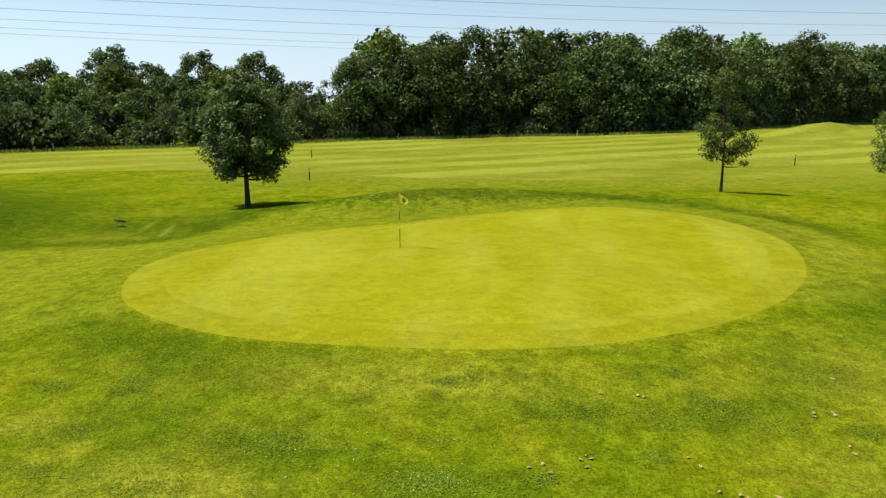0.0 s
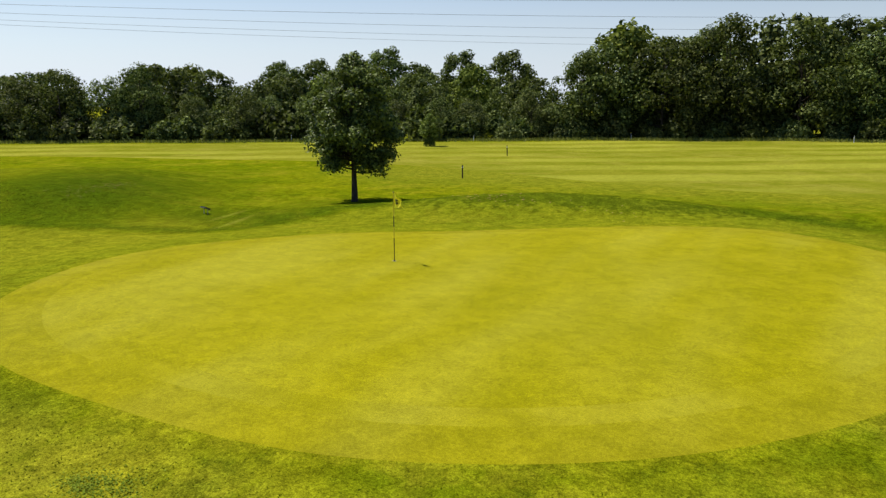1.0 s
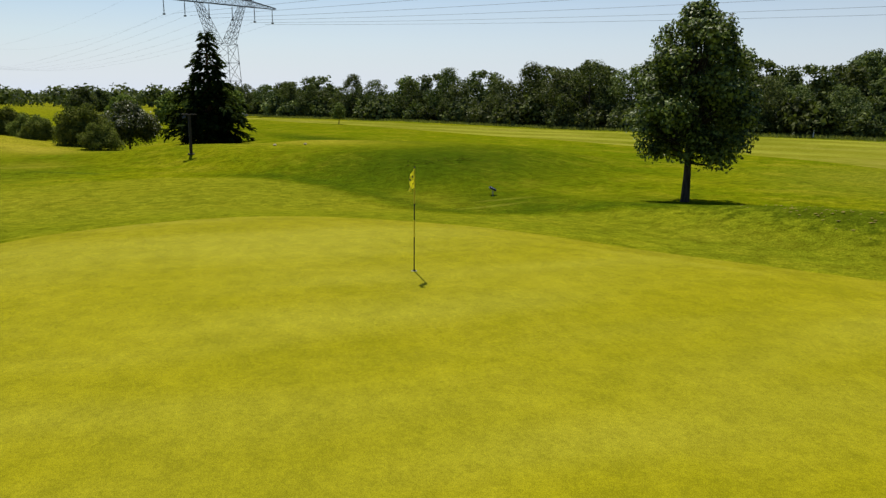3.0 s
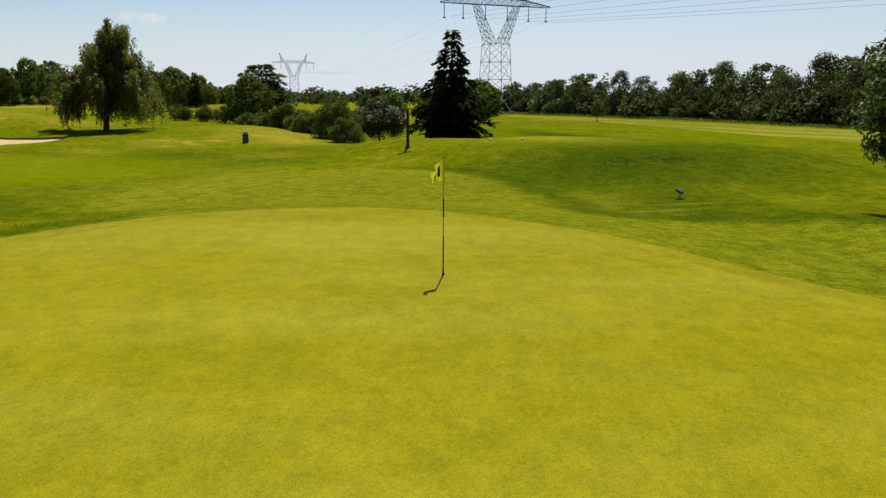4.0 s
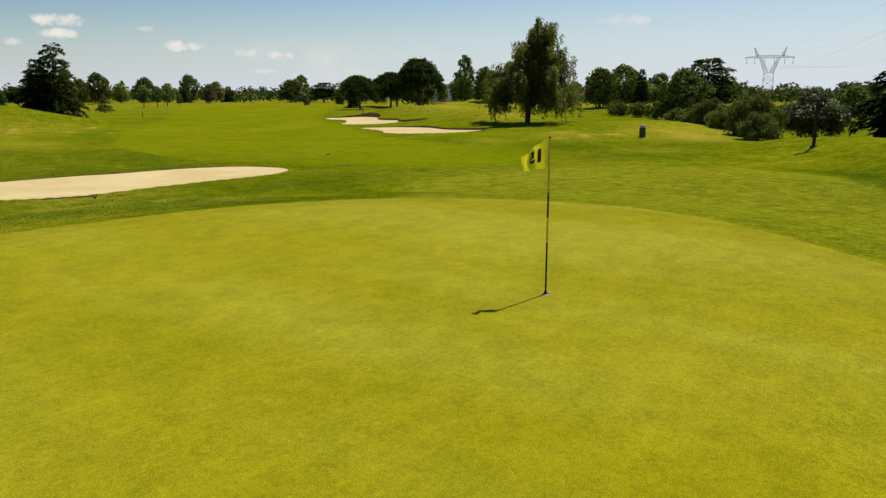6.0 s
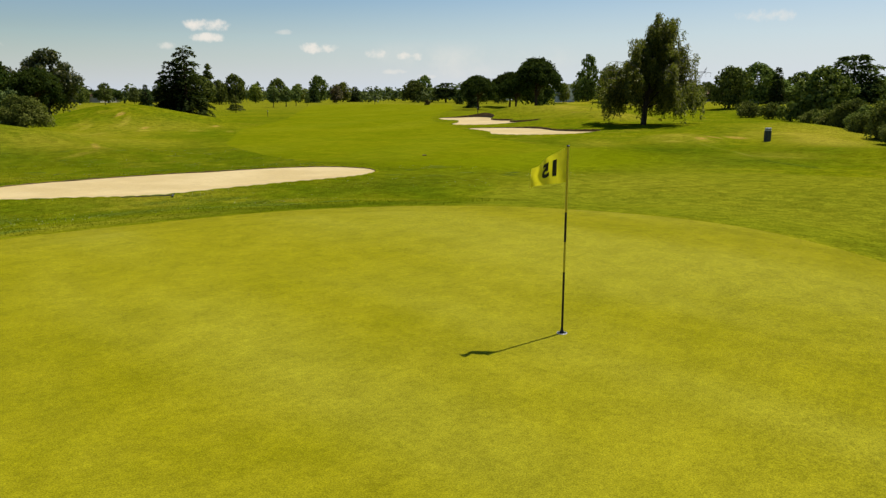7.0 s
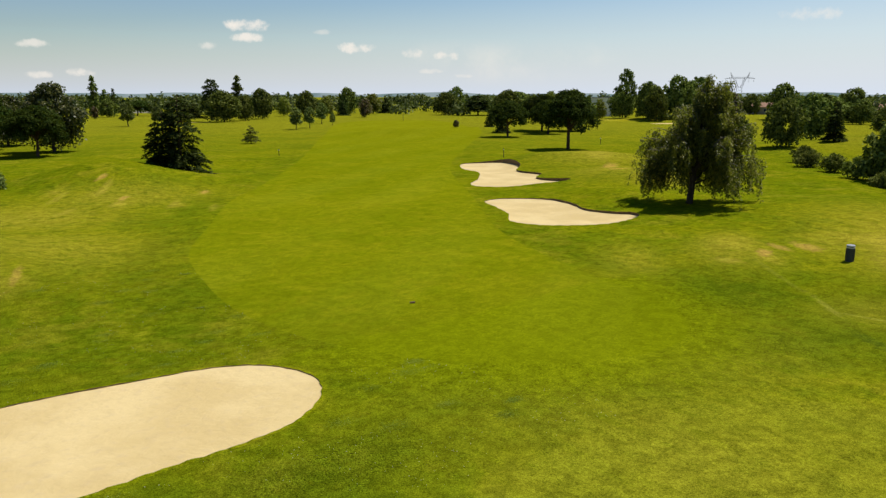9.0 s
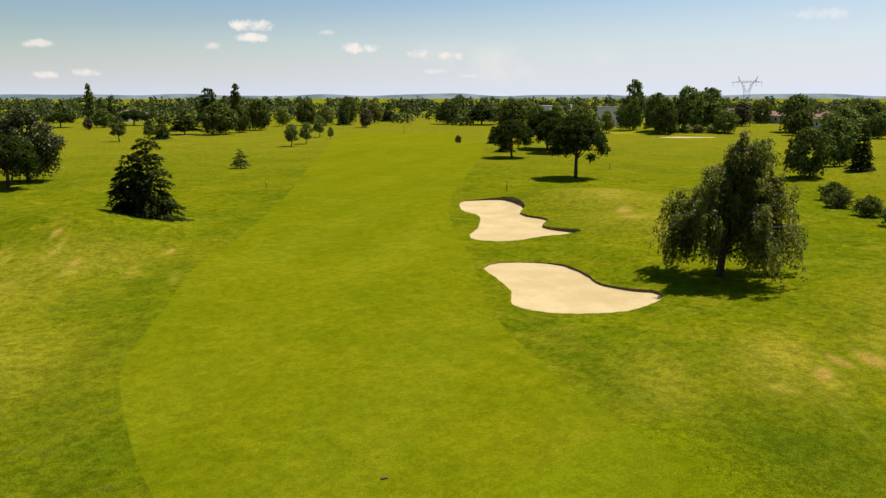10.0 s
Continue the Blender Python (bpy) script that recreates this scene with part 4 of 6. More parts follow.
def weeping(name, seed, height, wide, deep, turn, mat, label):
    """Weeping tree: a leaning stem, rising limbs and short hanging sprays of narrow leaves. wide, deep: half widths of the crown."""
    rng = np.random.default_rng(seed)
    root = thing(name, 0, 0, 0, label, "tree")
    u_ax = np.array([math.cos(radians(turn)), math.sin(radians(turn)), 0])
    w_ax = np.array([-u_ax[1], u_ax[0], 0])

    def stem(z):
        return u_ax * 1.3 * (z / height) ** 1.5 + np.array([0, 0, z])

    chunks = [tube_data([stem(max(z, 0.0)) + np.array([0, 0, min(z, 0.0)]) for z in (-0.4, 0.2, height * 0.3, height * 0.6, height * 0.95)], [0.40, 0.28, 0.22, 0.13, 0.03], 9)]
    sprays, twigs = [], []
    mains = 34
    for i in range(mains):
        v = (i + 0.5) / mains
        z1 = height * (0.33 + 0.63 * v)
        rad = min(1.0, (1.02 - v) * 1.3 + 0.04) ** 0.9 * rng.choice([0.55, 0.85, 1.0]) * rng.uniform(0.9, 1.08)
        ang = i * 2.39996 + rng.uniform(-0.4, 0.4)
        out = u_ax * math.cos(ang) * wide * rad + w_ax * math.sin(ang) * deep * rad
        a = stem(z1 * rng.uniform(0.40, 0.62))
        e = stem(z1) * np.array([1, 1, 0]) * 0.6 + u_ax * 0.5 + out + np.array([0, 0, z1])
        fork = a * 0.5 + e * 0.5 + np.array([0, 0, height * rng.uniform(0.03, 0.07)])
        chunks.append(limb(rng, a, fork, 0.085, 0.05, 0.06))
        for _ in range(5):
            tip = e + rng.normal(size=3) * np.array([0.62, 0.62, 0.38])
            k = (fork + tip) / 2 + np.array([0, 0, rng.uniform(0.3, 0.9)])
            path = [fork * (1 - s) ** 2 + 2 * k * s * (1 - s) + tip * s * s for s in np.linspace(0, 1, 6)]
            twigs.append(tube_data(path, [0.045, 0.038, 0.03, 0.025, 0.018, 0.01], 5))
            for b in (0.25, 0.5, 0.7, 0.86, 0.98):
                p = fork * (1 - b) ** 2 + 2 * k * b * (1 - b) + tip * b * b
                for s in range(2):
                    q = p + rng.normal(size=3) * np.array([0.20, 0.20, 0.06])
                    drop = min(q[2] - rng.uniform(0.2, 1.6), rng.uniform(0.6, 1.7) * (2.2 if v < 0.3 else 1.7 if v < 0.6 else 1.0))
                    if drop < 0.25:
                        continue
                    n = int(8 + drop * 17)
                    w = rng.uniform(0, 1, n)
                    sway = rng.normal(size=2) * 0.07 + out[:2] * 0.02
                    fat = 0.035 + 0.11 * np.sin(np.clip(w * 1.2 + 0.05, 0, 1) * math.pi)
                    pos = q + np.stack([sway[0] * w * drop + rng.normal(size=n) * fat * 0.75, sway[1] * w * drop + rng.normal(size=n) * fat * 0.75, -w * drop], 1)
                    nor = unit(rng, n)
                    nor[:, 2] = np.abs(nor[:, 2]) * 0.6 + 0.35
                    nor /= np.linalg.norm(nor, axis=1)[:, None]
                    al = unit(rng, n) * 0.5 + np.array([0, 0, -1.0])
                    sprays.append(leaves(rng, pos, nor, 0.25, 0.10, al))
    for v, f in twigs:
        part("twig", mesh_from("twig", v, f, M_PALE_BARK, True), root, "pale arching twig")
    part("crown", quads_mesh("crown", np.concatenate(sprays), mat), root, "hanging strands of narrow leaves")
    v, f = joined(chunks)
    part("trunk", mesh_from("trunk", v, f, M_BARK, True), root)
    return root


def umbrella_pine(name, seed, height, spread_r, label):
    rng = np.random.default_rng(seed)
    root = thing(name, 0, 0, 0, label, "tree")
    centres, radii = [], []
    for i in range(70):
        v = math.sqrt((i + 0.5) / 70)
        ang = i * 2.39996
        r = spread_r * 0.88 * v
        dome = height * (0.93 - 0.36 * v ** 2.4) + rng.uniform(-0.06, 0.02) * height
        centres.append((r * math.cos(ang), r * math.sin(ang), dome - (rng.uniform(0, 0.28) * height if i % 3 == 0 else 0)))
        radii.append(spread_r * rng.uniform(0.16, 0.26))
    crown = blob_leaves(rng, centres, radii, 0.72, 0.54, 0.75, 0.45)
    part("crown", quads_mesh("crown", crown, M_PINE), root, "dense domed crown of dark needles")
    b = height * 0.028
    chunks = [tube_data([(0, 0, -0.4), (0.02, 0, 0.3), (0.15, 0.1, height * 0.3), (0.1, 0.1, height * 0.5)], [b * 1.4, b * 1.1, b * 0.9, b * 0.7], 9)]
    for i in range(3, 70, 4):
        chunks.append(limb(rng, (0.12, 0.1, height * rng.uniform(0.28, 0.5)), centres[i], b * 0.4, 0.03, 0.06))
    v, f = joined(chunks)
    part("trunk", mesh_from("trunk", v, f, M_PINE_BARK, True), root)
    return root


def shrub(name, seed, height, spread_r, mat, label, count=22, leaf=0.16, cover=0.7, category="shrub"):
    rng = np.random.default_rng(seed)
    root = thing(name, 0, 0, 0, label, category)
    centres, radii = [], []
    for i in range(count):
        v = (i + 0.5) / count
        ang = i * 2.39996
        r = spread_r * 0.75 * math.sqrt(rng.uniform(0.05, 1)) * math.sqrt(max(0.05, 1 - (v * 0.95) ** 2))
        centres.append((r * math.cos(ang), r * math.sin(ang), height * (0.12 + 0.72 * v)))
        radii.append(spread_r * rng.uniform(0.24, 0.4) * (1.1 - 0.5 * v))
    q = blob_leaves(rng, centres, radii, cover, leaf, 0.9, 0.5)
    q[:, :, 2] = np.maximum(q[:, :, 2], 0.0)
    part("foliage", quads_mesh("foliage", q, mat), root)
    chunks = [limb(rng, (rng.normal() * 0.1, rng.normal() * 0.1, -0.2), centres[i], 0.04, 0.01) for i in range(0, count, 3)]
    v, f = joined(chunks)
    part("stems", mesh_from("stems", v, f, M_BARK), root)
    return root


def put(ob, x, y, turn=0.0, size=1.0, sink=0.0):
    ob.matrix_basis = pose(x, y, ground_at(x, y) - sink, 0, 0, turn) @ Matrix.Diagonal((size, size, size, 1))
    return ob


def again(ob, x, y, turn=0.0, size=1.0, tall=1.0, sink=0.0):
    return copy_thing(ob, pose(x, y, ground_at(x, y) - sink, 0, 0, turn) @ Matrix.Diagonal((size / ob.scale[0], size / ob.scale[1], size * tall / ob.scale[2], 1)))


# single trees round the green
put(broadleaf("oak_tree", 11, 8.1, 3.25, 1.9, M_OAK, "young dark green broadleaf tree on a slim trunk", count=150, leaf=0.16, cover=0.46, blob=0.20, top=0.50, low=0.60), -13.2, 43.05, 40)
sapling = put(broadleaf("sapling", 12, 7.6, 1.95, 1.75, M_YOUNG, "slender young tree with a thin airy crown", count=52, leaf=0.14, cover=0.30, blob=0.32, top=0.6, low=0.7, girth=0.6), 15.8, 48.2)
again(sapling, 25.9, 47.5, 120, 0.95)
put(weeping("weeping_tree", 13, 10.2, 4.4, 3.6, 139, M_WILLOW, "weeping tree with long drooping branches of narrow leaves"), -57.0, -7.8)
put(conifer("spruce_tree", 14, 10.6, 4.4, M_SPRUCE, "very dark green spruce with boughs down to the grass", 24, 0.30, 0.6, 1.5), -62.5, 24.9)
put(conifer("cedar_tree", 15, 8.9, 3.2, M_CEDAR, "dark blue-green cedar with layered boughs reaching the grass", 15, 0.30, 0.46, 2.0, 0.10, 0.35, True, True), -31.6, -56.0, 0, 1.0, 0.75)
put(broadleaf("magnolia_tree", 16, 4.3, 3.3, 1.2, M_MAGN, "small round evergreen tree with glossy leaves", count=60, leaf=0.20, cover=0.6, blob=0.28, top=0.75), -62.5, 17.6)

# ---- the woods behind the field ----
wood_kinds = [
    broadleaf("woodland_tree", 21, 12.0, 5.8, 0.6, M_WOOD, "dense dark green broadleaf tree at the edge of the woods", count=52, leaf=0.37, cover=0.26, limbs=5, blob=0.33, low=0.9),
    broadleaf("woodland_tree", 22, 13.0, 6.6, 0.6, M_WOOD, "dense dark green broadleaf tree at the edge of the woods", count=60, leaf=0.37, cover=0.26, limbs=5, blob=0.28, low=0.9, top=0.7),
    broadleaf("woodland_tree", 23, 11.0, 5.4, 0.5, M_WOOD_PALE, "pale green broadleaf tree at the edge of the woods", count=48, leaf=0.37, cover=0.26, limbs=5, blob=0.32, low=0.9),
    broadleaf("woodland_tree", 24, 13.5, 5.6, 0.8, M_WOOD, "tall dark green broadleaf tree in the woods", count=56, leaf=0.37, cover=0.26, limbs=5, blob=0.30, low=0.8, top=0.75),
]
wood_shrubs = [
    shrub("woodland_shrub", 25, 3.4, 2.6, M_WOOD, "dark green shrub along the edge of the woods", 24, 0.5, 0.38),
    shrub("woodland_shrub", 26, 3.0, 2.8, M_WOOD_PALE, "grey-green bramble shrub along the edge of the woods", 24, 0.48, 0.38),
]
deep_kinds = [
    broadleaf("woodland_tree", 27, 12.5, 6.2, 1.0, M_WOOD, "dark green broadleaf tree deep in the woods", count=44, leaf=0.62, cover=0.40, limbs=9, blob=0.34, low=0.8),
    broadleaf("woodland_tree", 28, 13.0, 5.8, 1.0, M_PARK, "olive green broadleaf tree deep in the woods", count=44, leaf=0.62, cover=0.40, limbs=9, blob=0.34, low=0.8, top=0.8),
]
dome_tree = broadleaf("woodland_tree", 29, 20.0, 9.6, 2.0, M_WOOD, "tall domed dark green tree rising over the woods", count=58, leaf=0.72, cover=0.5, limbs=9, blob=0.27, low=0.8, top=0.95)
for k in wood_kinds + wood_shrubs + deep_kinds + [dome_tree]:
    tagged(k, "", "", "trees of the woods")
EDGE = [(-185, 28), (-152, 47), (-136, 60), (-117, 72), (-93, 83), (-74, 92), (-54, 102), (-40, 113), (-22, 125), (2, 136), (18, 138), (38, 152), (64, 171), (94, 193), (125, 215)]
rng = np.random.default_rng(77)


def along_edge(step):
    """Places along the edge of the woods, with the way into the woods."""
    for (ax, ay), (bx, by) in zip(EDGE, EDGE[1:]):
        L = math.hypot(bx - ax, by - ay)
        n = max(1, int(L / step))
        for i in range(n):
            u = (i + rng.uniform(0.1, 0.9)) / n
            yield ax + (bx - ax) * u, ay + (by - ay) * u, -(by - ay) / L, (bx - ax) / L


first = set()


def plant(kind, x, y, size, tall=1.0):
    """The first of a kind is moved to its place, the others are copies."""
    turn = rng.uniform(0, 360)
    if kind.name in first:
        again(kind, x, y, turn, size, tall)
    else:
        first.add(kind.name)
        put(kind, x, y, turn, size)


def wood_height(x):
    """Height of the front trees along the edge."""
    return float(np.interp(x, [-185, -150, -132, -112, -95, -80, -72, -58, -32, -26, -20, -8, 40, 100], [7.5, 8.5, 9.0, 10.5, 11.0, 11.0, 8.2, 8.0, 8.4, 10.5, 15.0, 17.2, 18.0, 18.8]))


for x, y, nx, ny in along_edge(6.0):
    h = wood_height(x) * rng.uniform(0.82, 1.1)
    kind = wood_kinds[int(rng.choice([0, 1, 2, 3], p=[0.16, 0.12, 0.66, 0.06] if -76 < x < -30 else [0.30, 0.22, 0.33, 0.15]))]
    off = rng.uniform(2.0, 4.5)
    s = h / 12.5
    plant(kind, x + nx * off, y + ny * off, s)
for x, y, nx, ny in along_edge(11.0):
    h = wood_height(x) * rng.uniform(1.02, 1.24)
    kind = deep_kinds[int(rng.choice([0, 0, 1]))]
    off = rng.uniform(10.0, 16.0)
    plant(kind, x + nx * off, y + ny * off, h / 12.5)
for x, y, nx, ny in along_edge(7.0):
    if x < -35 and x > -120:
        plant(deep_kinds[int(rng.choice([0, 0, 1]))], x + nx * rng.uniform(40, 62), y + ny * rng.uniform(40, 62), rng.uniform(0.92, 1.10))
for x, y, nx, ny in along_edge(4.0):
    off = rng.uniform(-0.6, 1.2) - (2.2 if x > -24 else 0.0)
    plant(wood_shrubs[int(rng.random() < 0.65)], x + nx * off, y + ny * off, rng.uniform(0.6, 1.15) * (1.45 if x < -30 else 1.0))
for x, y, nx, ny in along_edge(6.0):
    off = rng.uniform(4.5, 7.0)
    plant(wood_shrubs[int(rng.random() < 0.3)], x + nx * off, y + ny * off, rng.uniform(0.9, 1.3))
for x, y, nx, ny in along_edge(6.5):
    off = rng.uniform(8.0, 13.0)
    plant(wood_shrubs[0], x + nx * off, y + ny * off, rng.uniform(1.4, 1.9))
for x, y, size in ((-126.4, 230.7, 1.95), (-91.7, 219.0, 1.72), (-66.2, 196.5, 1.55), (-152.0, 206.0, 1.55), (-110.0, 226.0, 1.5), (-19.0, 219.8, 2.0), (11.6, 160.0, 1.6), (-101.9, 159.7, 1.3), (-101.3, 148.0, 1.08)):
    plant(dome_tree, x, y, size * 0.625)

for x, y, size in ((-4.0, 153.0, 0.95), (-6.0, 162.0, 0.9), (-92.0, 120.5, 0.75), (-47.0, 147.0, 0.75), (-67.5, 135.0, 0.75)):
    plant(deep_kinds[0], x, y, size)

# ---- trees of the park, farther off ----
round_tree = broadleaf("park_tree", 31, 9.6, 5.2, 1.3, M_PARK, "dark green broadleaf tree standing in the mown grass", count=60, leaf=0.68, cover=0.5, limbs=4, blob=0.28, top=0.95, low=0.75)
lime_tree = broadleaf("lime_green_tree", 32, 9.0, 4.0, 1.2, M_LIME, "light yellow-green broadleaf tree beside the fairway", count=40, leaf=0.55, cover=0.6, blob=0.34, top=0.75)
russet_tree = broadleaf("russet_tree", 33, 8.0, 3.6, 1.3, M_RUSSET, "brown-leaved broadleaf tree beside the fairway", count=40, leaf=0.5, cover=0.6, blob=0.34, top=0.75)
young_tree = broadleaf("young_tree", 34, 5.6, 1.9, 1.5, M_YOUNG, "small young tree on a thin stem beside the fairway", count=30, leaf=0.32, cover=0.6, blob=0.36, top=0.8)
chestnut = broadleaf("chestnut_tree", 35, 11.0, 5.4, 2.2, M_MAGN, "large round tree with dark brownish green leaves", count=60, leaf=0.48, cover=0.6, blob=0.30, top=0.8)
poplar = broadleaf("poplar_tree", 36, 20.0, 2.6, 1.0, M_PARK, "tall narrow dark poplar", count=46, leaf=0.7, cover=0.7, blob=0.55, top=0.55, low=0.7)
tall_tree = broadleaf("tall_tree", 37, 17.0, 5.9, 1.2, M_PARK, "tall dark green broadleaf tree at the edge of the park", count=64, leaf=0.75, cover=0.6, blob=0.28, top=0.95, low=0.8)
small_pine = umbrella_pine("pine_tree", 38, 8.0, 4.6, "rounded dark green pine on a short bare trunk")
far_conifer = conifer("fir_tree", 39, 10.0, 3.2, M_CEDAR, "dark conical fir beside the fairway", 26, 0.22, 0.7, 0.55)
layered_cedar = conifer("layered_cedar", 40, 9.5, 5.0, M_CEDAR, "flat-topped cedar with layered boughs", 15, 0.04, 0.75, 1.0, 0.30, 1.6, False, True)
round_shrub = shrub("round_shrub", 41, 3.0, 2.3, M_SHRUB, "rounded grey-green shrub on the rough grass", 26, 0.20, 0.7)
dark_shrub = shrub("dark_shrub", 42, 3.4, 2.4, M_WOOD, "dark green bushy shrub on the grass", 24, 0.28, 0.7)
reed_clump = shrub("reed_clump", 43, 2.2, 2.0, M_SHRUB, "clump of pale green tall reeds and scrub", 18, 0.30, 0.5, "reeds")
lime_shrub = shrub("flowering_shrub", 44, 4.0, 3.2, M_LIME, "yellow-green flowering shrub in a hedge", 22, 0.5, 0.6)
young_cedar = conifer("young_cedar", 46, 3.6, 2.3, M_SHRUB, "small airy light green conifer on the rough grass", 9, 0.05, 0.34, 1.6)
put(umbrella_pine("umbrella_pine", 45, 10.0, 4.7, "umbrella pine with a domed dark crown and bare trunk"), -100.0, -60.0)

def stand(kind, *places):
    """Trees or shrubs of one kind: place, size and stretch upwards."""
    for x, y, size, tall in places:
        turn = (x * 37.0 + y * 11.0) % 360
        if kind.name in first:
            again(kind, x, y, turn, size, tall)
        else:
            first.add(kind.name)
            put(kind, x, y, turn, size)


stand(chestnut, (-28.7, -109.5, 1.03, 0.85), (-20, -121, 1.05, 0.85), (-25, -131, 1.05, 0.8), (-10, -118, 1.15, 0.9))
stand(small_pine, (-24.8, -101, 0.95, 1.05), (-16.5, -107, 1.3, 1.1), (-120.5, -97, 1.0, 1), (-142, -107, 1.15, 1), (-136, -99, 1.0, 1), (-73.4, -320.9, 1.23, 0.59), (-104.1, -326.4, 1.40, 0.60))
stand(far_conifer, (-129, -108, 0.7, 1), (-133, -30, 0.70, 0.95), (-205, -64, 0.75, 1), (-107.5, -378.3, 0.80, 1.58), (-80.6, -209.9, 0.88, 0.78), (-178.4, -268.3, 1.14, 0.55), (-222.0, -298.1, 1.49, 0.54), (-146.2, -131.9, 0.60, 0.81))
stand(round_tree, (-150, -104, 1.05, 1), (-123, -34, 0.66, 1.15), (-143, -38.5, 0.8, 1.1), (-92, -5.5, 0.72, 1), (-124, -42, 0.5, 1), (-91, 20.5, 0.50, 0.95), (-97, 14, 0.50, 0.9), (-105, 27, 0.75, 0.9), (-195, -45, 0.8, 0.9), (-185, -30, 0.8, 0.9), (-277, -87, 1.2, 1), (-258, -140, 1.2, 1.15), (-247, -150, 1.2, 1.1), (-236, -155, 1.1, 1.0))
stand(round_tree, (-87.2, -310.1, 0.86, 0.92), (-105.6, -227.7, 1.31, 0.85), (-128.6, -246.3, 0.92, 1.31), (-116.2, -234.2, 0.70, 1.34), (-185.8, -277.0, 0.93, 1.39), (-164.3, -277.5, 1.00, 1.14), (-223.5, -249.6, 1.29, 0.84), (-244.0, -266.7, 1.00, 1.40), (-208.9, -191.2, 1.22, 0.96), (-212.4, -180.8, 0.85, 1.17), (-288.7, -267.1, 1.80, 0.64), (-224.3, -130.9, 0.86, 1.39), (-238.7, -132.9, 1.23, 1.23), (-243.2, -120.3, 0.85, 0.89))
stand(round_tree, (-352.0, -167.1, 0.99, 1.05), (-256.1, -101.1, 0.86, 0.99), (-270.0, -108.7, 1.22, 1.11), (-257.7, -87.0, 1.53, 0.61), (-259.9, -77.4, 0.88, 0.93))
stand(layered_cedar, (-122, -13, 0.95, 1), (-95.9, -235.2, 0.92, 0.72), (-128.6, -298.7, 0.90, 1.88), (-231.5, -235.0, 1.52, 0.63))
stand(dark_shrub, (-205, -6, 2.0, 1), (-212, -2, 1.9, 1), (-11.5, -54, 1.1, 1.1), (-8.0, -57, 1.0, 1.1), (-36.4, 95.4, 0.35, 1.2))
stand(tall_tree, (-212, -68, 0.6, 0.95), (-227.7, -147.1, 0.69, 1.57), (-227.5, -137.3, 0.85, 0.95), (-251.3, -131.9, 1.13, 0.78))
stand(round_shrub, (-73.5, 5, 1.05, 1), (-69, 8, 0.95, 0.9), (-64, 10, 0.85, 0.8), (-56.5, 14.6, 1.15, 1.05), (-51.3, 16.3, 0.75, 0.95), (-7.3, -25.5, 0.82, 0.95))
stand(young_cedar, (-63.7, -110, 1.0, 1.0))
stand(reed_clump, (-79, 1.5, 1.0, 0.9), (-83, -1, 1.0, 1), (-87, -4, 0.9, 1), (-92, -9, 1.1, 1.1), (-97, -14, 1.0, 1.1), (-101, -19, 1.0, 1), (-106, -22, 1.1, 1), (-89, 3, 1.1, 1.3))
stand(russet_tree, (-77, -289, 0.6, 0.8), (-142, -142, 0.3, 0.9), (-174.0, -242.3, 0.94, 1.02), (-308.4, -151.6, 1.34, 0.94))
stand(lime_shrub, (-228.7, -130.7, 0.72, 0.95), (-232, -128.2, 0.8, 0.9), (-235.3, -125.4, 0.75, 0.95), (-239, -122.5, 0.82, 0.9))
stand(young_tree, (-111, 46, 0.62, 0.9), (-36.4, 95.3, 0.75, 1.0), (-67.1, -206.4, 1.34, 0.95), (-76.8, -209.2, 1.08, 0.98), (-97.0, -156.0, 1.05, 0.98), (-104.2, -161.7, 1.01, 1.01), (-124.4, -191.1, 1.18, 1.01), (-121.1, -178.2, 0.51, 1.31))
stand(poplar, (-96.3, -370.6, 0.96, 0.81), (-105.8, -389.0, 0.88, 0.72), (-148.4, -316.7, 1.20, 0.79))
stand(lime_tree, (-153.3, -277.4, 0.96, 0.99), (-170.2, -268.6, 0.96, 1.01), (-204.3, -283.2, 1.33, 0.85), (-214.0, -172.0, 0.93, 1.31), (-216.5, -161.7, 1.18, 1.06), (-212.4, -146.6, 0.71, 1.19))


def distant_trees():
    """The belt of far trees and hedges out to the horizon, past counting."""
    r = np.random.default_rng(5)
    out = []
    for i in range(1150):
        az = r.uniform(146, 268)
        near, mid = i < 340, 340 <= i < 880
        d = r.uniform(300, 520) if near else r.uniform(520, 900) if mid else r.uniform(900, 1700)
        x, y = math.cos(radians(az)) * d, math.sin(radians(az)) * d
        if near and 200 < az < 262 and r.random() < (0.85 if d < 380 else 0.3):
            continue
        big = 1 + d / 3500
        h, w = r.uniform(4.5, 10.0) * (0.85 + 0.25 * big), r.uniform(3.5, 6.5) * big
        if r.random() < 0.12:
            h, w = h * 1.35, w * 0.45
        n = 150 if near else 70 if mid else 40
        u = unit(r, n)
        u[:, 2] = np.abs(u[:, 2])
        base = float(ground_at(x, y))
        pos = np.array([x, y, base + h * 0.12]) + u * np.array([w, w, h * 0.8]) * r.uniform(0.6, 1.02, n)[:, None]
        nor = u + unit(r, n) * 0.7
        nor /= np.linalg.norm(nor, axis=1)[:, None]
        size = math.sqrt(w * h) * (0.23 if near else 0.34 if mid else 0.5)
        out.append(leaves(r, pos, nor, size, size * 0.85))
    tagged(new("distant_trees", quads_mesh("distant_trees", np.concatenate(out), M_WOOD)), "belt of dark green trees far beyond the golf course", "trees", "", "stuff")


distant_trees()


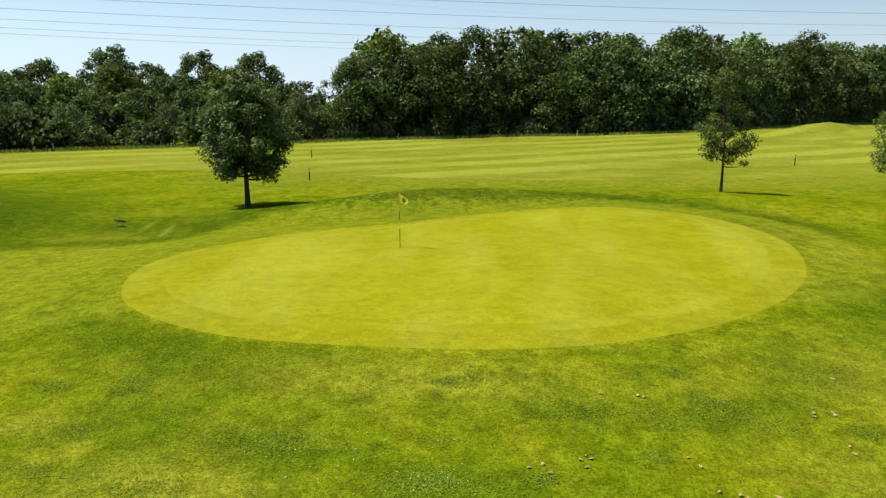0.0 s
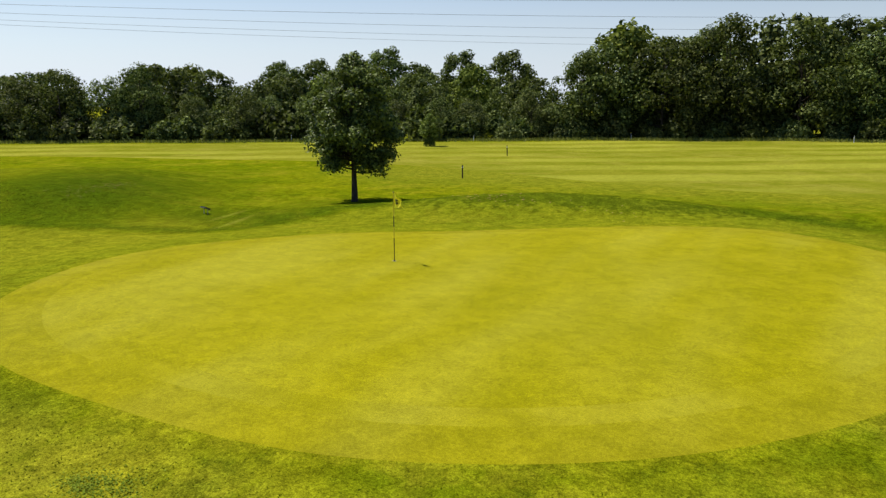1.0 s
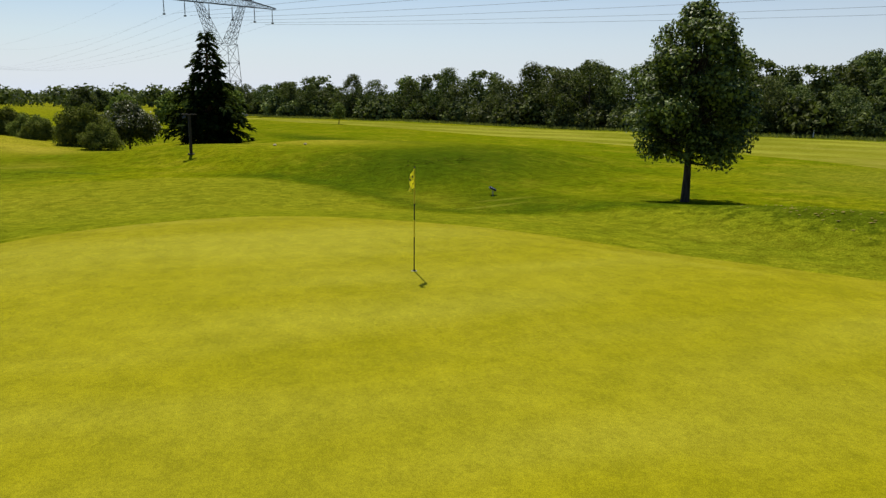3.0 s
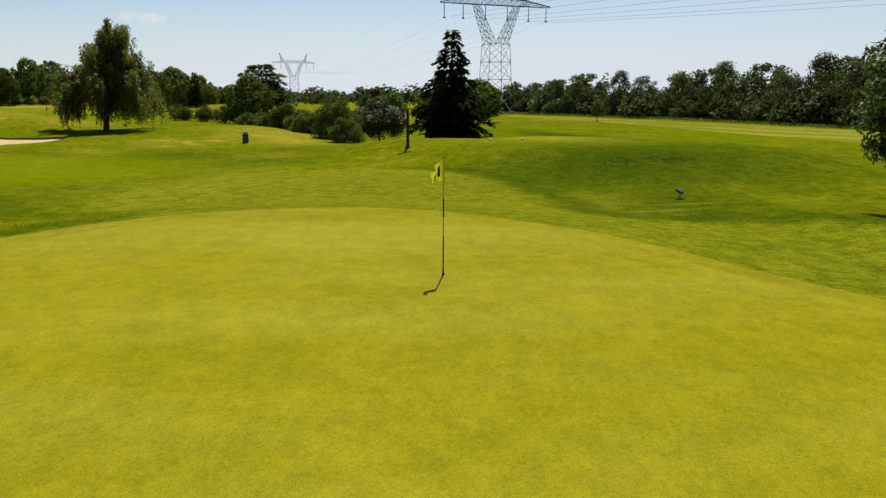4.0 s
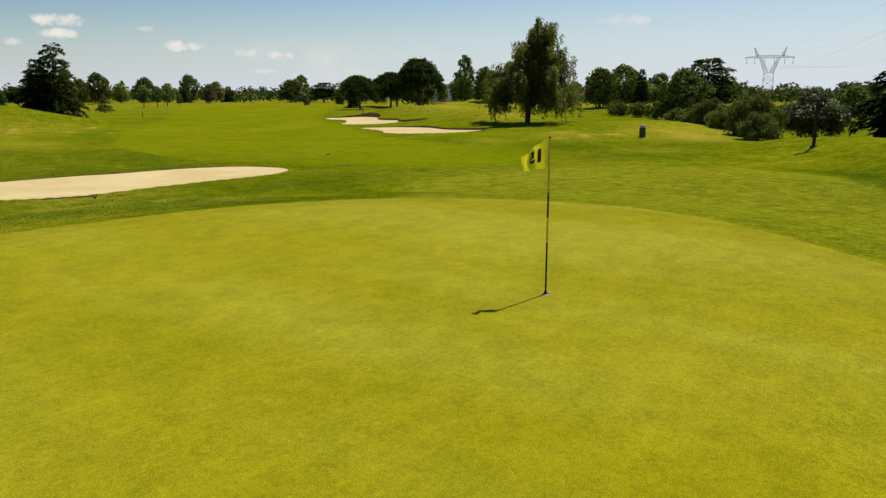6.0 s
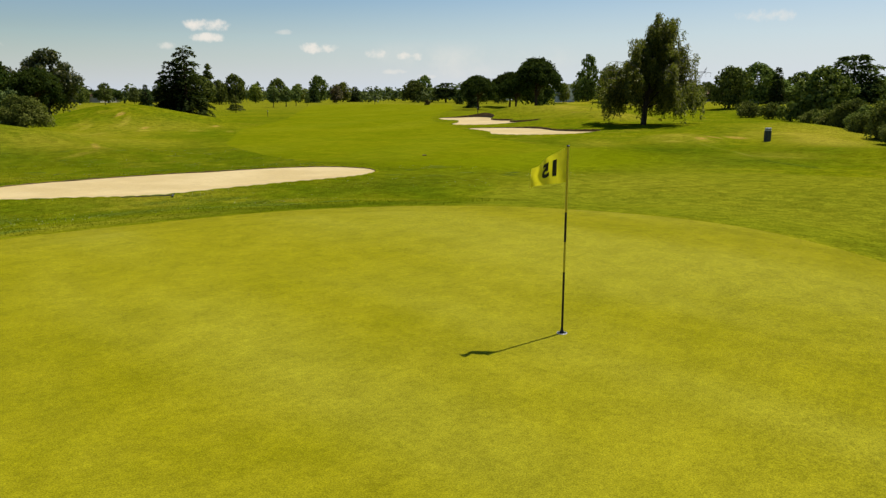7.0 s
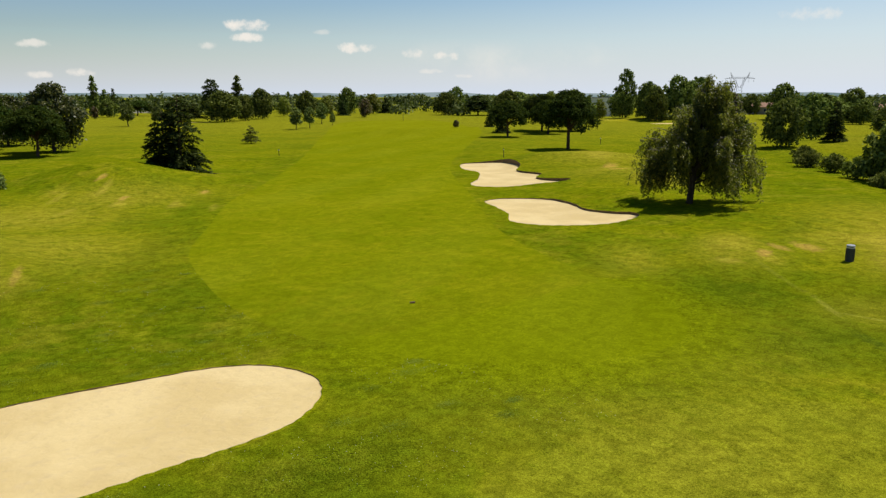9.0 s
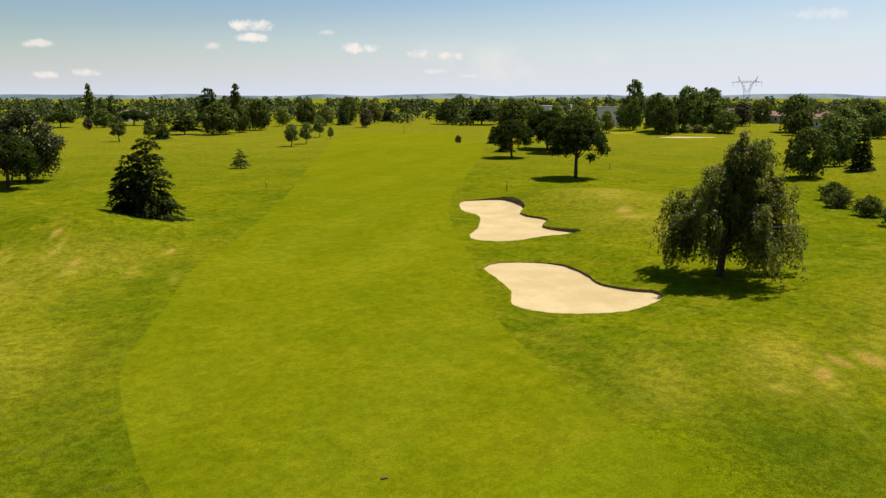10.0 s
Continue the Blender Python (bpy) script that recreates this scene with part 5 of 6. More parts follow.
def tall_grass_strip():
    """Dry uncut grass along the foot of the woods."""
    r = np.random.default_rng(6)
    out = []
    for (ax, ay), (bx, by) in zip(EDGE, EDGE[1:]):
        L = math.hypot(bx - ax, by - ay)
        n = int(L * 70)
        u = r.random(n)
        off = r.normal(size=n) * 1.1 - np.where(ax > -30, 4.6, 2.6)
        x, y = ax + (bx - ax) * u - (by - ay) / L * off, ay + (by - ay) * u + (bx - ax) / L * off
        pos = np.column_stack([x, y, land(x, y)])
        nor = unit(r, n)
        nor[:, 2] *= 0.2
        nor /= np.linalg.norm(nor, axis=1)[:, None]
        al = unit(r, n) * 1.1 + np.array([0, 0, 0.9])
        out.append(leaves(r, pos, nor, 0.5, 0.13, al))
    tagged(new("tall_grass", quads_mesh("tall_grass", np.concatenate(out), M_REED)), "strip of dry uncut grass along the woods", "grass", "", "stuff")


tall_grass_strip()


# ---- the power line ----
def bar(a, b, r=0.06):
    return tube_data([a, b], [r, r], 4)


def lattice(name, corners_low, corners_high, steps, r, parent, label=""):
    """A four-sided lattice leg or body between two squares of corners."""
    lo, hi = [np.array(c, float) for c in corners_low], [np.array(c, float) for c in corners_high]
    chunks = [bar(lo[k], hi[k], r * 1.4) for k in range(4)]
    for s in range(steps):
        a, b = s / steps, (s + 1) / steps
        for k in range(4):
            j = (k + 1) % 4
            p, q = lo[k] + (hi[k] - lo[k]) * a, lo[j] + (hi[j] - lo[j]) * b
            p2, q2 = lo[j] + (hi[j] - lo[j]) * a, lo[k] + (hi[k] - lo[k]) * b
            chunks += [bar(p, q, r), bar(p2, q2, r), bar(q2, q, r)]
    v, f = joined(chunks)
    return part(name, mesh_from(name, v, f, M_STEEL), parent, label)


ARM_Z, WAIST_Z, TOP_Z = 27.0, 17.5, 32.0
HANG = (-14.0, -9.0, -3.0, 3.0, 9.0, 14.0)


def square(cx, w, z, dy=None):
    d = dy if dy is not None else w
    return [(cx - w, -d, z), (cx + w, -d, z), (cx + w, d, z), (cx - w, d, z)]


def pylon(x, y, turn, size=1.0):
    root = thing("power_pylon", x, y, 0, "tall grey steel lattice pylon with a forked top and cross-arms", "pylon", "pylons of the power line")
    root.matrix_basis = pose(x, y, ground_at(x, y) - 0.1, 0, 0, turn) @ Matrix.Diagonal((size, size, size, 1))
    lattice("body", square(0, 3.5, 0), square(0, 2.7, WAIST_Z), 4, 0.05, root)
    for s in (-1, 1):
        lattice("fork", square(s * 1.55, 1.15, WAIST_Z, 1.7), square(s * 5.6, 0.65, ARM_Z, 0.8), 6, 0.04, root)
        lattice("arm", [(s * 7, -0.8, ARM_Z), (s * 7, 0.8, ARM_Z), (s * 7, 0.8, ARM_Z + 1.6), (s * 7, -0.8, ARM_Z + 1.6)],
                [(s * 15, -0.2, ARM_Z), (s * 15, 0.2, ARM_Z), (s * 15, 0.2, ARM_Z + 0.3), (s * 15, -0.2, ARM_Z + 0.3)], 5, 0.045, root)
        lattice("horn", square(s * 7.6, 0.8, ARM_Z + 1.5, 0.8), square(s * 9.6, 0.15, TOP_Z + 1.5, 0.15), 4, 0.045, root)
    lattice("beam", [(-8, -0.8, ARM_Z), (-8, 0.8, ARM_Z), (-8, 0.8, ARM_Z + 1.6), (-8, -0.8, ARM_Z + 1.6)],
            [(8, -0.8, ARM_Z), (8, 0.8, ARM_Z), (8, 0.8, ARM_Z + 1.6), (8, -0.8, ARM_Z + 1.6)], 9, 0.045, root)
    for px in HANG:
        discs = [bar((px, 0, ARM_Z), (px, 0, ARM_Z - 3.4), 0.07)]
        for k in range(9):
            z = ARM_Z - 0.5 - k * 0.3
            discs.append(tube_data([(px, 0, z), (px, 0, z - 0.12)], [0.10, 0.20], 8))
        discs.append(tube_data([(px, 0, ARM_Z - 3.3), (px, 0, ARM_Z - 3.6)], [0.34, 0.34], 8))
        v, f = joined(discs)
        part("insulator", mesh_from("insulator", v, f, M_GLASSY), root, "hanging string of insulator discs")
    for sx in (-1, 1):
        for sy in (-1, 1):
            part("footing", bevelled(mesh_from("footing", *box_data(sx * 3.5, sy * 3.5, 0.25, 1.3, 1.3, 0.9), M_CONCRETE), 0.06), root, "pale concrete footing")
    return root


P1, P2 = (-168.0, 29.5), (-470.0, -101.0)
LINE_TURN = math.degrees(math.atan2(P1[1] - P2[1], P1[0] - P2[0])) + 90
ONWARD = 0.639                                   # the line bends at the nearer pylon and its wires spread to a wide gantry
P0 = (P1[0] + 368 * math.cos(ONWARD), P1[1] + 368 * math.sin(ONWARD))
pylon(*P1, LINE_TURN, 0.93)
pylon(*P2, LINE_TURN, 0.93)
pylon(-704, -377, LINE_TURN + 15, 0.95)


def span(a, b, off_a, off_b, za, zb, sag, radius):
    way = np.array(b) - np.array(a)
    side = np.array([way[1], -way[0]]) / np.linalg.norm(way)
    pts = []
    for i in range(25):
        u = i / 24
        p = np.array(a) + way * u + side * (off_a + (off_b - off_a) * u)
        pts.append((p[0], p[1], za + (zb - za) * u - 4 * sag * u * (1 - u)))
    v, f = tube_data(pts, [radius] * 25, 5)
    tagged(new("power_cable", mesh_from("power_cable", v, f, M_WIRE)), "thin grey power cable hanging between the pylons", "cable", "cables of the power line")


LOW_WIRE, HIGH_WIRE = (ARM_Z - 3.6) * 0.93 - 0.8, (TOP_Z + 1.5) * 0.93 - 0.8
for off in HANG:
    span(P1, P0, off * 0.93, off * 0.93 * 5.6, LOW_WIRE, 23.6, 4.05, 0.024)
    span(P2, P1, off * 0.93, off * 0.93, LOW_WIRE, LOW_WIRE, 7.0, 0.013)
for off in (-9.6, 9.6):
    span(P2, P1, off * 0.93, off * 0.93, HIGH_WIRE, HIGH_WIRE, 7.0, 0.010)
    span(P1, P0, off * 0.93, off * 0.93 * 5.6, HIGH_WIRE, HIGH_WIRE + 2.0, 4.05, 0.010)


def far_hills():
    """Low hills along the horizon, self-glowing, with the blue haze put into their colour."""
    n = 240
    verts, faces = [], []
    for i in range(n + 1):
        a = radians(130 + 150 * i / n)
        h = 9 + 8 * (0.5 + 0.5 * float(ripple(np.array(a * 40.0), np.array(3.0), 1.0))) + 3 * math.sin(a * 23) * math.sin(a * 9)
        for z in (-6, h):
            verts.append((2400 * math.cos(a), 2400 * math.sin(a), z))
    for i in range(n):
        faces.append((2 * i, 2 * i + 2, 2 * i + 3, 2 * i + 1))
    tagged(new("backdrop", mesh_from("backdrop", verts, faces, M_GLOW_HILLS, True)), "low self-lit hills on the horizon with blue-green haze painted in", "hills", "", "structure")


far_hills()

# ---- houses beyond the trees ----
def house(x, y, turn, w, d, h, roof_h, label, flat=False):
    root = thing("house", x, y, 0, label, "house", "", turn)
    root.matrix_basis = pose(x, y, ground_at(x, y), 0, 0, turn)
    part("wall", mesh_from("wall", *box_data(0, 0, h / 2 - 0.3, w, d, h + 0.6), M_WALL if not flat else M_WHITE), root)
    if flat:
        part("roof", mesh_from("roof", *box_data(0, 0, h + 0.15, w + 0.6, d + 0.6, 0.3), M_CONCRETE), root)
    else:
        o = 0.6
        v = [(-w / 2 - o, -d / 2 - o, h), (w / 2 + o, -d / 2 - o, h), (w / 2 + o, d / 2 + o, h), (-w / 2 - o, d / 2 + o, h), (-w / 2 + 1.5, 0, h + roof_h), (w / 2 - 1.5, 0, h + roof_h)]
        part("roof", mesh_from("roof", v, [(0, 1, 5, 4), (2, 3, 4, 5), (1, 2, 5), (3, 0, 4), (3, 2, 1, 0)], M_ROOF), root, "low terracotta tiled roof")
    n = max(2, int(w / 3.5))
    for s in (-1, 1):
        for i in range(n):
            part("window", mesh_from("window", *box_data(-w / 2 + w * (i + 0.5) / n, s * d / 2, h * 0.55, 1.1, 0.08, 1.3), M_PANE), root)


for x, y, turn, w in ((-382, -195, 60, 18), (-363, -167, 75, 16), (-390, -158, 50, 20), (-396, -210, 65, 15), (-375, -140, 70, 17), (-120, -385, 20, 12), (-318, -124, 62, 15), (-325, -112, 58, 17), (-331, -100, 66, 14), (-345, -130, 60, 16)):
    house(x, y, turn, w, 9, 3.6, 2.2, "low pale house with a terracotta roof behind trees")
for x, y, w, h in ((-383, -342, 22, 6), (-265, -189.6, 7, 8), (-422, -359, 26, 6)):
    house(x, y, 40, w, 9, h, 0, "white flat-roofed building among trees", True)

# ---- the flagstick ----
def text_mesh(words, size, width=1.0):
    cu = bpy.data.curves.new("lettering", "FONT")
    cu.body, cu.size, cu.align_x, cu.align_y, cu.offset = words, size, "CENTER", "CENTER", 0.012
    ob = bpy.data.objects.new("lettering", cu)
    scene.collection.objects.link(ob)
    me = bpy.data.meshes.new_from_object(ob.evaluated_get(bpy.context.evaluated_depsgraph_get()))
    bpy.data.objects.remove(ob)
    bm = bmesh.new()
    bm.from_mesh(me)
    bmesh.ops.subdivide_edges(bm, edges=[e for e in bm.edges if e.calc_length() > 0.06], cuts=2)
    bmesh.ops.triangulate(bm, faces=bm.faces[:])
    bm.to_mesh(me)
    bm.free()
    return me


FLAG_L, FLAG_H, POLE = 0.50, 0.38, 2.11


def cloth(u, v):
    """A point of the flag: u along it, v up it, both 0 to 1."""
    wave = 0.055 * math.sin(u * 7.5 + v * 1.6) * u ** 0.8 + 0.03 * math.sin(u * 13 - v * 3) * u
    return Vector((u * FLAG_L * (0.86 - 0.05 * v), wave, POLE - 0.02 - FLAG_H * (1 - v) - 0.23 * u ** 1.1 * v - 0.05 * u * (1 - v)))


def flagstick():
    root = thing("flagstick", -1.7, 28.1, ground_at(-1.7, 28.1), "thin black and yellow banded flagstick with a yellow flag", "flagstick")
    for a, b, m, name in ((-0.15, 0.71, M_BLACK, "pole_band"), (0.71, 1.05, M_YELLOW, "pole_band"), (1.05, 1.38, M_BLACK, "pole_band"), (1.38, 2.095, M_YELLOW, "pole_band")):
        v, f = tube_data([(0, 0, a), (0, 0, b)], [0.013, 0.012], 12)
        part(name, mesh_from(name, v, f, m, False), root, "black painted band" if m is M_BLACK else "yellow painted band")
    v, f = tube_data([(0, 0, 2.088), (0, 0, 2.098), (0, 0, 2.106)], [0.016, 0.018, 0.008], 12)
    part("cap", mesh_from("cap", v, f, M_BLACK), root)
    v, f = tube_data([(0, 0, 0.0), (0, 0, 0.05)], [0.03, 0.014], 12)
    part("ferrule", mesh_from("ferrule", v, f, M_BLACK), root)
    flag = new("flag")
    flag.parent = root
    flag["label"] = "yellow cloth flag fluttering with black numerals"
    nu, nv = 26, 14
    verts = [cloth(i / nu, j / nv) for j in range(nv + 1) for i in range(nu + 1)]
    faces = [(j * (nu + 1) + i, j * (nu + 1) + i + 1, (j + 1) * (nu + 1) + i + 1, (j + 1) * (nu + 1) + i) for j in range(nv) for i in range(nu)]
    flag.matrix_basis = pose(0, 0, 0, 0, 0, -30)
    part("cloth", mesh_from("cloth", verts, faces, M_CLOTH, True), flag)
    for s in (-1, 1):
        me = text_mesh("15", 0.26)
        for vert in me.vertices:
            u, w = 0.46 + vert.co.x * 0.88 / FLAG_L, 0.5 + vert.co.y / FLAG_H
            p = cloth(u, w)
            vert.co = (p.x, p.y + s * 0.004, p.z)
        me.materials.append(M_INK)
        me.update()
        part("numerals", me, flag, "black numerals 15")


flagstick()


def hole_cup():
    root = thing("hole_cup", -1.7, 28.1, ground_at(-1.7, 28.1), "pale rimmed hole cup sunk in the putting green", "golf hole")
    n = 28
    verts = [(r * math.cos(2 * math.pi * k / n), r * math.sin(2 * math.pi * k / n), z) for r, z in ((0.060, 0.003), (0.056, 0.008), (0.050, 0.006)) for k in range(n)]
    faces = [(i * n + k, i * n + (k + 1) % n, (i + 1) * n + (k + 1) % n, (i + 1) * n + k) for i in range(2) for k in range(n)]
    part("rim", mesh_from("rim", verts, faces, M_SILVER, True), root, "pale metal rim")
    disc = [(0.051 * math.cos(2 * math.pi * k / n), 0.051 * math.sin(2 * math.pi * k / n), 0.004) for k in range(n)]
    part("well", mesh_from("well", disc, [tuple(range(n))], M_BLACK), root, "dark inside of the cup")


hole_cup()


# ---- posts, signs and course furniture ----
def stake(x, y, h, mat, label, name="marker_post", r=0.05):
    root = thing(name, x, y, 0, label, "post")
    root.matrix_basis = pose(x, y, ground_at(x, y), (x * 7 % 5) - 2, (y * 5 % 4) - 2, x * 31 % 360)
    v, f = tube_data([(0, 0, -0.2), (0, 0, h * 0.5), (0, 0, h - 0.05), (0, 0, h)], [r, r, r * 0.96, r * 0.6], 8)
    part("shaft", mesh_from("shaft", v, f, mat), root)
    v, f = tube_data([(0, 0, h * 0.80), (0, 0, h * 0.88)], [r * 1.12, r * 1.12], 8)
    part("band", mesh_from("band", v, f, M_WHITE if mat is M_STAKE else M_STAKE), root, "thin painted band")


for x, y, h in ((-13.3, 57.1, 0.95), (-19.9, 81.9, 1.1), (28.7, 71.0, 0.95), (-78.6, -53.4, 1.4), (-55.1, -80.0, 1.1), (-116.0, -66.1, 1.3)):
    stake(x, y, h, M_STAKE, "short dark wooden marker post in the grass")
for x, y in ((-47.0, 105.0), (-48.5, 104.0), (-16.5, 124.5), (14.0, 130.0), (-37.0, 110.5), (-60.0, 96.0)):
    stake(x, y, 1.0, M_WHITE, "white boundary stake at the foot of the woods", "boundary_stake", 0.05)


def bell_post():
    x, y = -37.2, 23.4
    root = thing("bell_post", x, y, ground_at(x, y), "tall weathered timber post with a small cross-board on top", "post", "", 25)
    part("post", bevelled(mesh_from("post", *box_data(0, 0, 1.15, 0.15, 0.15, 2.7), M_STAKE), 0.015), root)
    part("cross_board", bevelled(mesh_from("cross_board", *box_data(0.0, 0, 2.53, 0.20, 0.95, 0.06), M_POSTWOOD), 0.01), root, "pale weathered board")
    v, f = tube_data([(0, -0.33, 2.5), (0, -0.33, 2.44), (0, -0.33, 2.36), (0, -0.33, 2.28)], [0.03, 0.07, 0.09, 0.125], 12)
    part("bell", mesh_from("bell", v, f, M_STEEL, True), root, "small metal bell")
    part("base", bevelled(mesh_from("base", *box_data(0, 0, 0.03, 0.34, 0.34, 0.10), M_POSTWOOD), 0.02), root)


bell_post()


def litter_bin():
    x, y = -46.8, 9.2
    root = thing("litter_bin", x, y, ground_at(x, y), "dark grey cylindrical litter bin with a white banded top", "bin")
    v, f = tube_data([(0, 0, -0.05), (0, 0, 0.04), (0, 0, 0.72), (0, 0, 0.74)], [0.21, 0.22, 0.22, 0.21], 24)
    part("body", mesh_from("body", v, f, M_BIN), root)
    for z in (0.76, 0.86):
        v, f = tube_data([(0, 0, z), (0, 0, z + 0.05)], [0.225, 0.225], 24)
        part("rim", mesh_from("rim", v, f, M_WHITE), root, "white painted ring")
    v, f = tube_data([(0, 0, 0.74), (0, 0, 0.87)], [0.19, 0.19], 24)
    part("neck", mesh_from("neck", v, f, M_BLACK), root)
    v, f = tube_data([(0, 0, 0.90), (0, 0, 0.925), (0, 0, 0.94)], [0.22, 0.20, 0.12], 24)
    part("lid", mesh_from("lid", v, f, M_SILVER), root)
    for k in range(16):
        a = 2 * math.pi * k / 16
        part("slat", mesh_from("slat", *tube_data([(0.225 * math.cos(a), 0.225 * math.sin(a), 0.05), (0.225 * math.cos(a), 0.225 * math.sin(a), 0.70)], [0.012, 0.012], 4), M_BIN), root)


litter_bin()


def course_sign(x, y, turn):
    root = thing("course_sign", x, y, ground_at(x, y), "low slanted blue-grey sign board on pale legs in the grass", "sign", "", turn)
    me = bevelled(mesh_from("board", *box_data(0, 0, 0, 0.52, 0.30, 0.04), M_BOARD), 0.012)
    part("board", me, root, "", pose(0, 0, 0.30, 24, 0, 0))
    part("frame", bevelled(mesh_from("frame", *box_data(0, 0, -0.03, 0.55, 0.33, 0.03), M_BIN), 0.01), root, "dark metal frame", pose(0, 0, 0.30, 24, 0, 0))
    for i in range(3):
        part("text_bar", mesh_from("text_bar", *box_data(0, 0.08 - i * 0.08, 0.023, 0.38 - 0.08 * i, 0.018, 0.004), M_SILVER), root, "illegible pale line of writing", pose(0, 0, 0.30, 24, 0, 0))
    for s in (-1, 1):
        part("leg", mesh_from("leg", *tube_data([(s * 0.2, 0, -0.2), (s * 0.2, 0, 0.27)], [0.018, 0.018], 8), M_SILVER), root)


course_sign(-17.5, 36.2, 160)


def tee_marker(x, y):
    root = thing("tee_marker", x, y, ground_at(x, y), "pale stone tee marker on the mown tee", "tee marker", "tee markers")
    bm = bmesh.new()
    bmesh.ops.create_icosphere(bm, subdivisions=2, radius=0.13)
    for v in bm.verts:
        v.co *= 1 + 0.25 * noise.noise(v.co * 4 + Vector((x, y, 0)))
        v.co.z = max(v.co.z * 0.6, -0.05) + 0.05
        v.co.x *= 1.4
    me = bpy.data.meshes.new("stone")
    bm.to_mesh(me)
    bm.free()
    me.materials.append(M_STONE)
    part("stone", me, root)


tee_marker(-40.8, 31.1)
tee_marker(-38.9, 28.8)


def bunker_rake():
    x, y = -3.5, 9.75
    root = thing("bunker_rake", x, y, ground_at(x, y) + 0.03, "wooden bunker rake lying on the grass beside the sand", "rake", "", 155)
    part("handle", mesh_from("handle", *tube_data([(-0.75, 0, 0.02), (0.75, 0, 0.02)], [0.016, 0.016], 8), M_POSTWOOD), root)
    part("head", bevelled(mesh_from("head", *box_data(0.77, 0, 0.02, 0.05, 0.5, 0.04), M_BIN), 0.008), root)
    for k in range(9):
        part("tine", mesh_from("tine", *tube_data([(0.77, -0.22 + k * 0.055, 0.02), (0.83, -0.22 + k * 0.055, 0.07)], [0.006, 0.003], 5), M_BIN), root)


bunker_rake()


def distance_board():
    x, y = -160.0, -194.5
    root = thing("distance_board", x, y, ground_at(x, y), "small dark board on a post in the fairway", "sign", "", 52)
    part("post", mesh_from("post", *tube_data([(0, 0, -0.2), (0, 0, 1.6)], [0.06, 0.06], 8), M_STAKE), root)
    part("board", bevelled(mesh_from("board", *box_data(0, 0, 2.1, 1.3, 0.12, 1.7), M_STAKE), 0.03), root)


distance_board()


def scatter():
    """Fallen leaves, divots and bare earth crumbs lying on the grass."""
    r = np.random.default_rng(9)
    spots = []
    for x, y, n in ((5.3, 14.9, 2), (3.8, 12.7, 3), (3.1, 12.1, 3), (3.9, 12.2, 2), (5.8, 12.6, 2), (6.2, 11.9, 2), (6.7, 12.0, 2), (8.6, 14.7, 2), (8.8, 14.8, 2), (9.4, 16.2, 1), (5.9, 12.0, 1), (8.7, 13.4, 2), (4.5, 15.1, 1), (1.3, 12.9, 1)):
        spots += [(x + r.normal() * 0.12, y + r.normal() * 0.12) for _ in range(n)]
    for x, y in spots:
        k = r.uniform(0.35, 0.75)
        root = thing("fallen_leaf", x, y, ground_at(x, y) + 0.02, "dry tan fallen leaf on the grass", "leaf", "fallen leaves", r.uniform(0, 360))
        n = 10
        v = [(0.07 * k * math.cos(a) * (1 + 0.4 * math.cos(5 * a)), 0.05 * k * math.sin(a) * (1 + 0.3 * math.sin(4 * a)), 0.01 + 0.012 * math.sin(2 * a)) for a in np.linspace(0, 2 * math.pi, n, False)]
        part("blade", mesh_from("blade", v + [(0, 0, 0.03)], [(q, (q + 1) % n, n) for q in range(n)], M_FALLEN), root)
    for x, y in ((-23.0, 0.0),):
        root = thing("divot", x, y, ground_at(x, y) + 0.01, "dark loose divot of turf on the fairway", "divot", "", x * 40)
        part("clod", bevelled(mesh_from("clod", *box_data(0, 0, 0.02, 0.24, 0.12, 0.06), M_LIP), 0.02), root)
    crumbs = []
    for i in range(190):
        u = (0.3, 0.36, 0.55, 0.6, 0.68)[i % 5] + r.normal() * 0.06
        x, y = -26.3 - (u - 0.5) * 2 + r.normal() * 0.5, 37.0 + (u - 0.5) * 9
        s = r.uniform(0.02, 0.06)
        z = ground_at(x, y) + 0.012
        crumbs.append(np.array([(x - s, y - s, z), (x + s, y - s * 0.6, z + 0.015), (x + s * 0.8, y + s, z + 0.02), (x - s * 0.7, y + s, z + 0.01)]))
    for i in range(70):
        x, y = r.uniform(-8, 3) if i % 2 else r.normal() * 1.0 - 4.5, 41.0 + r.normal() * 0.5
        s = r.uniform(0.02, 0.05)
        z = ground_at(x, y) + 0.012
        crumbs.append(np.array([(x - s, y - s, z), (x + s, y - s * 0.6, z + 0.015), (x + s * 0.8, y + s, z + 0.02), (x - s * 0.7, y + s, z + 0.01)]))
    tagged(new("loose_earth", quads_mesh("loose_earth", np.array(crumbs), M_DIRT)), "loose dry earth on the grassy slopes", "earth", "", "stuff")


scatter()


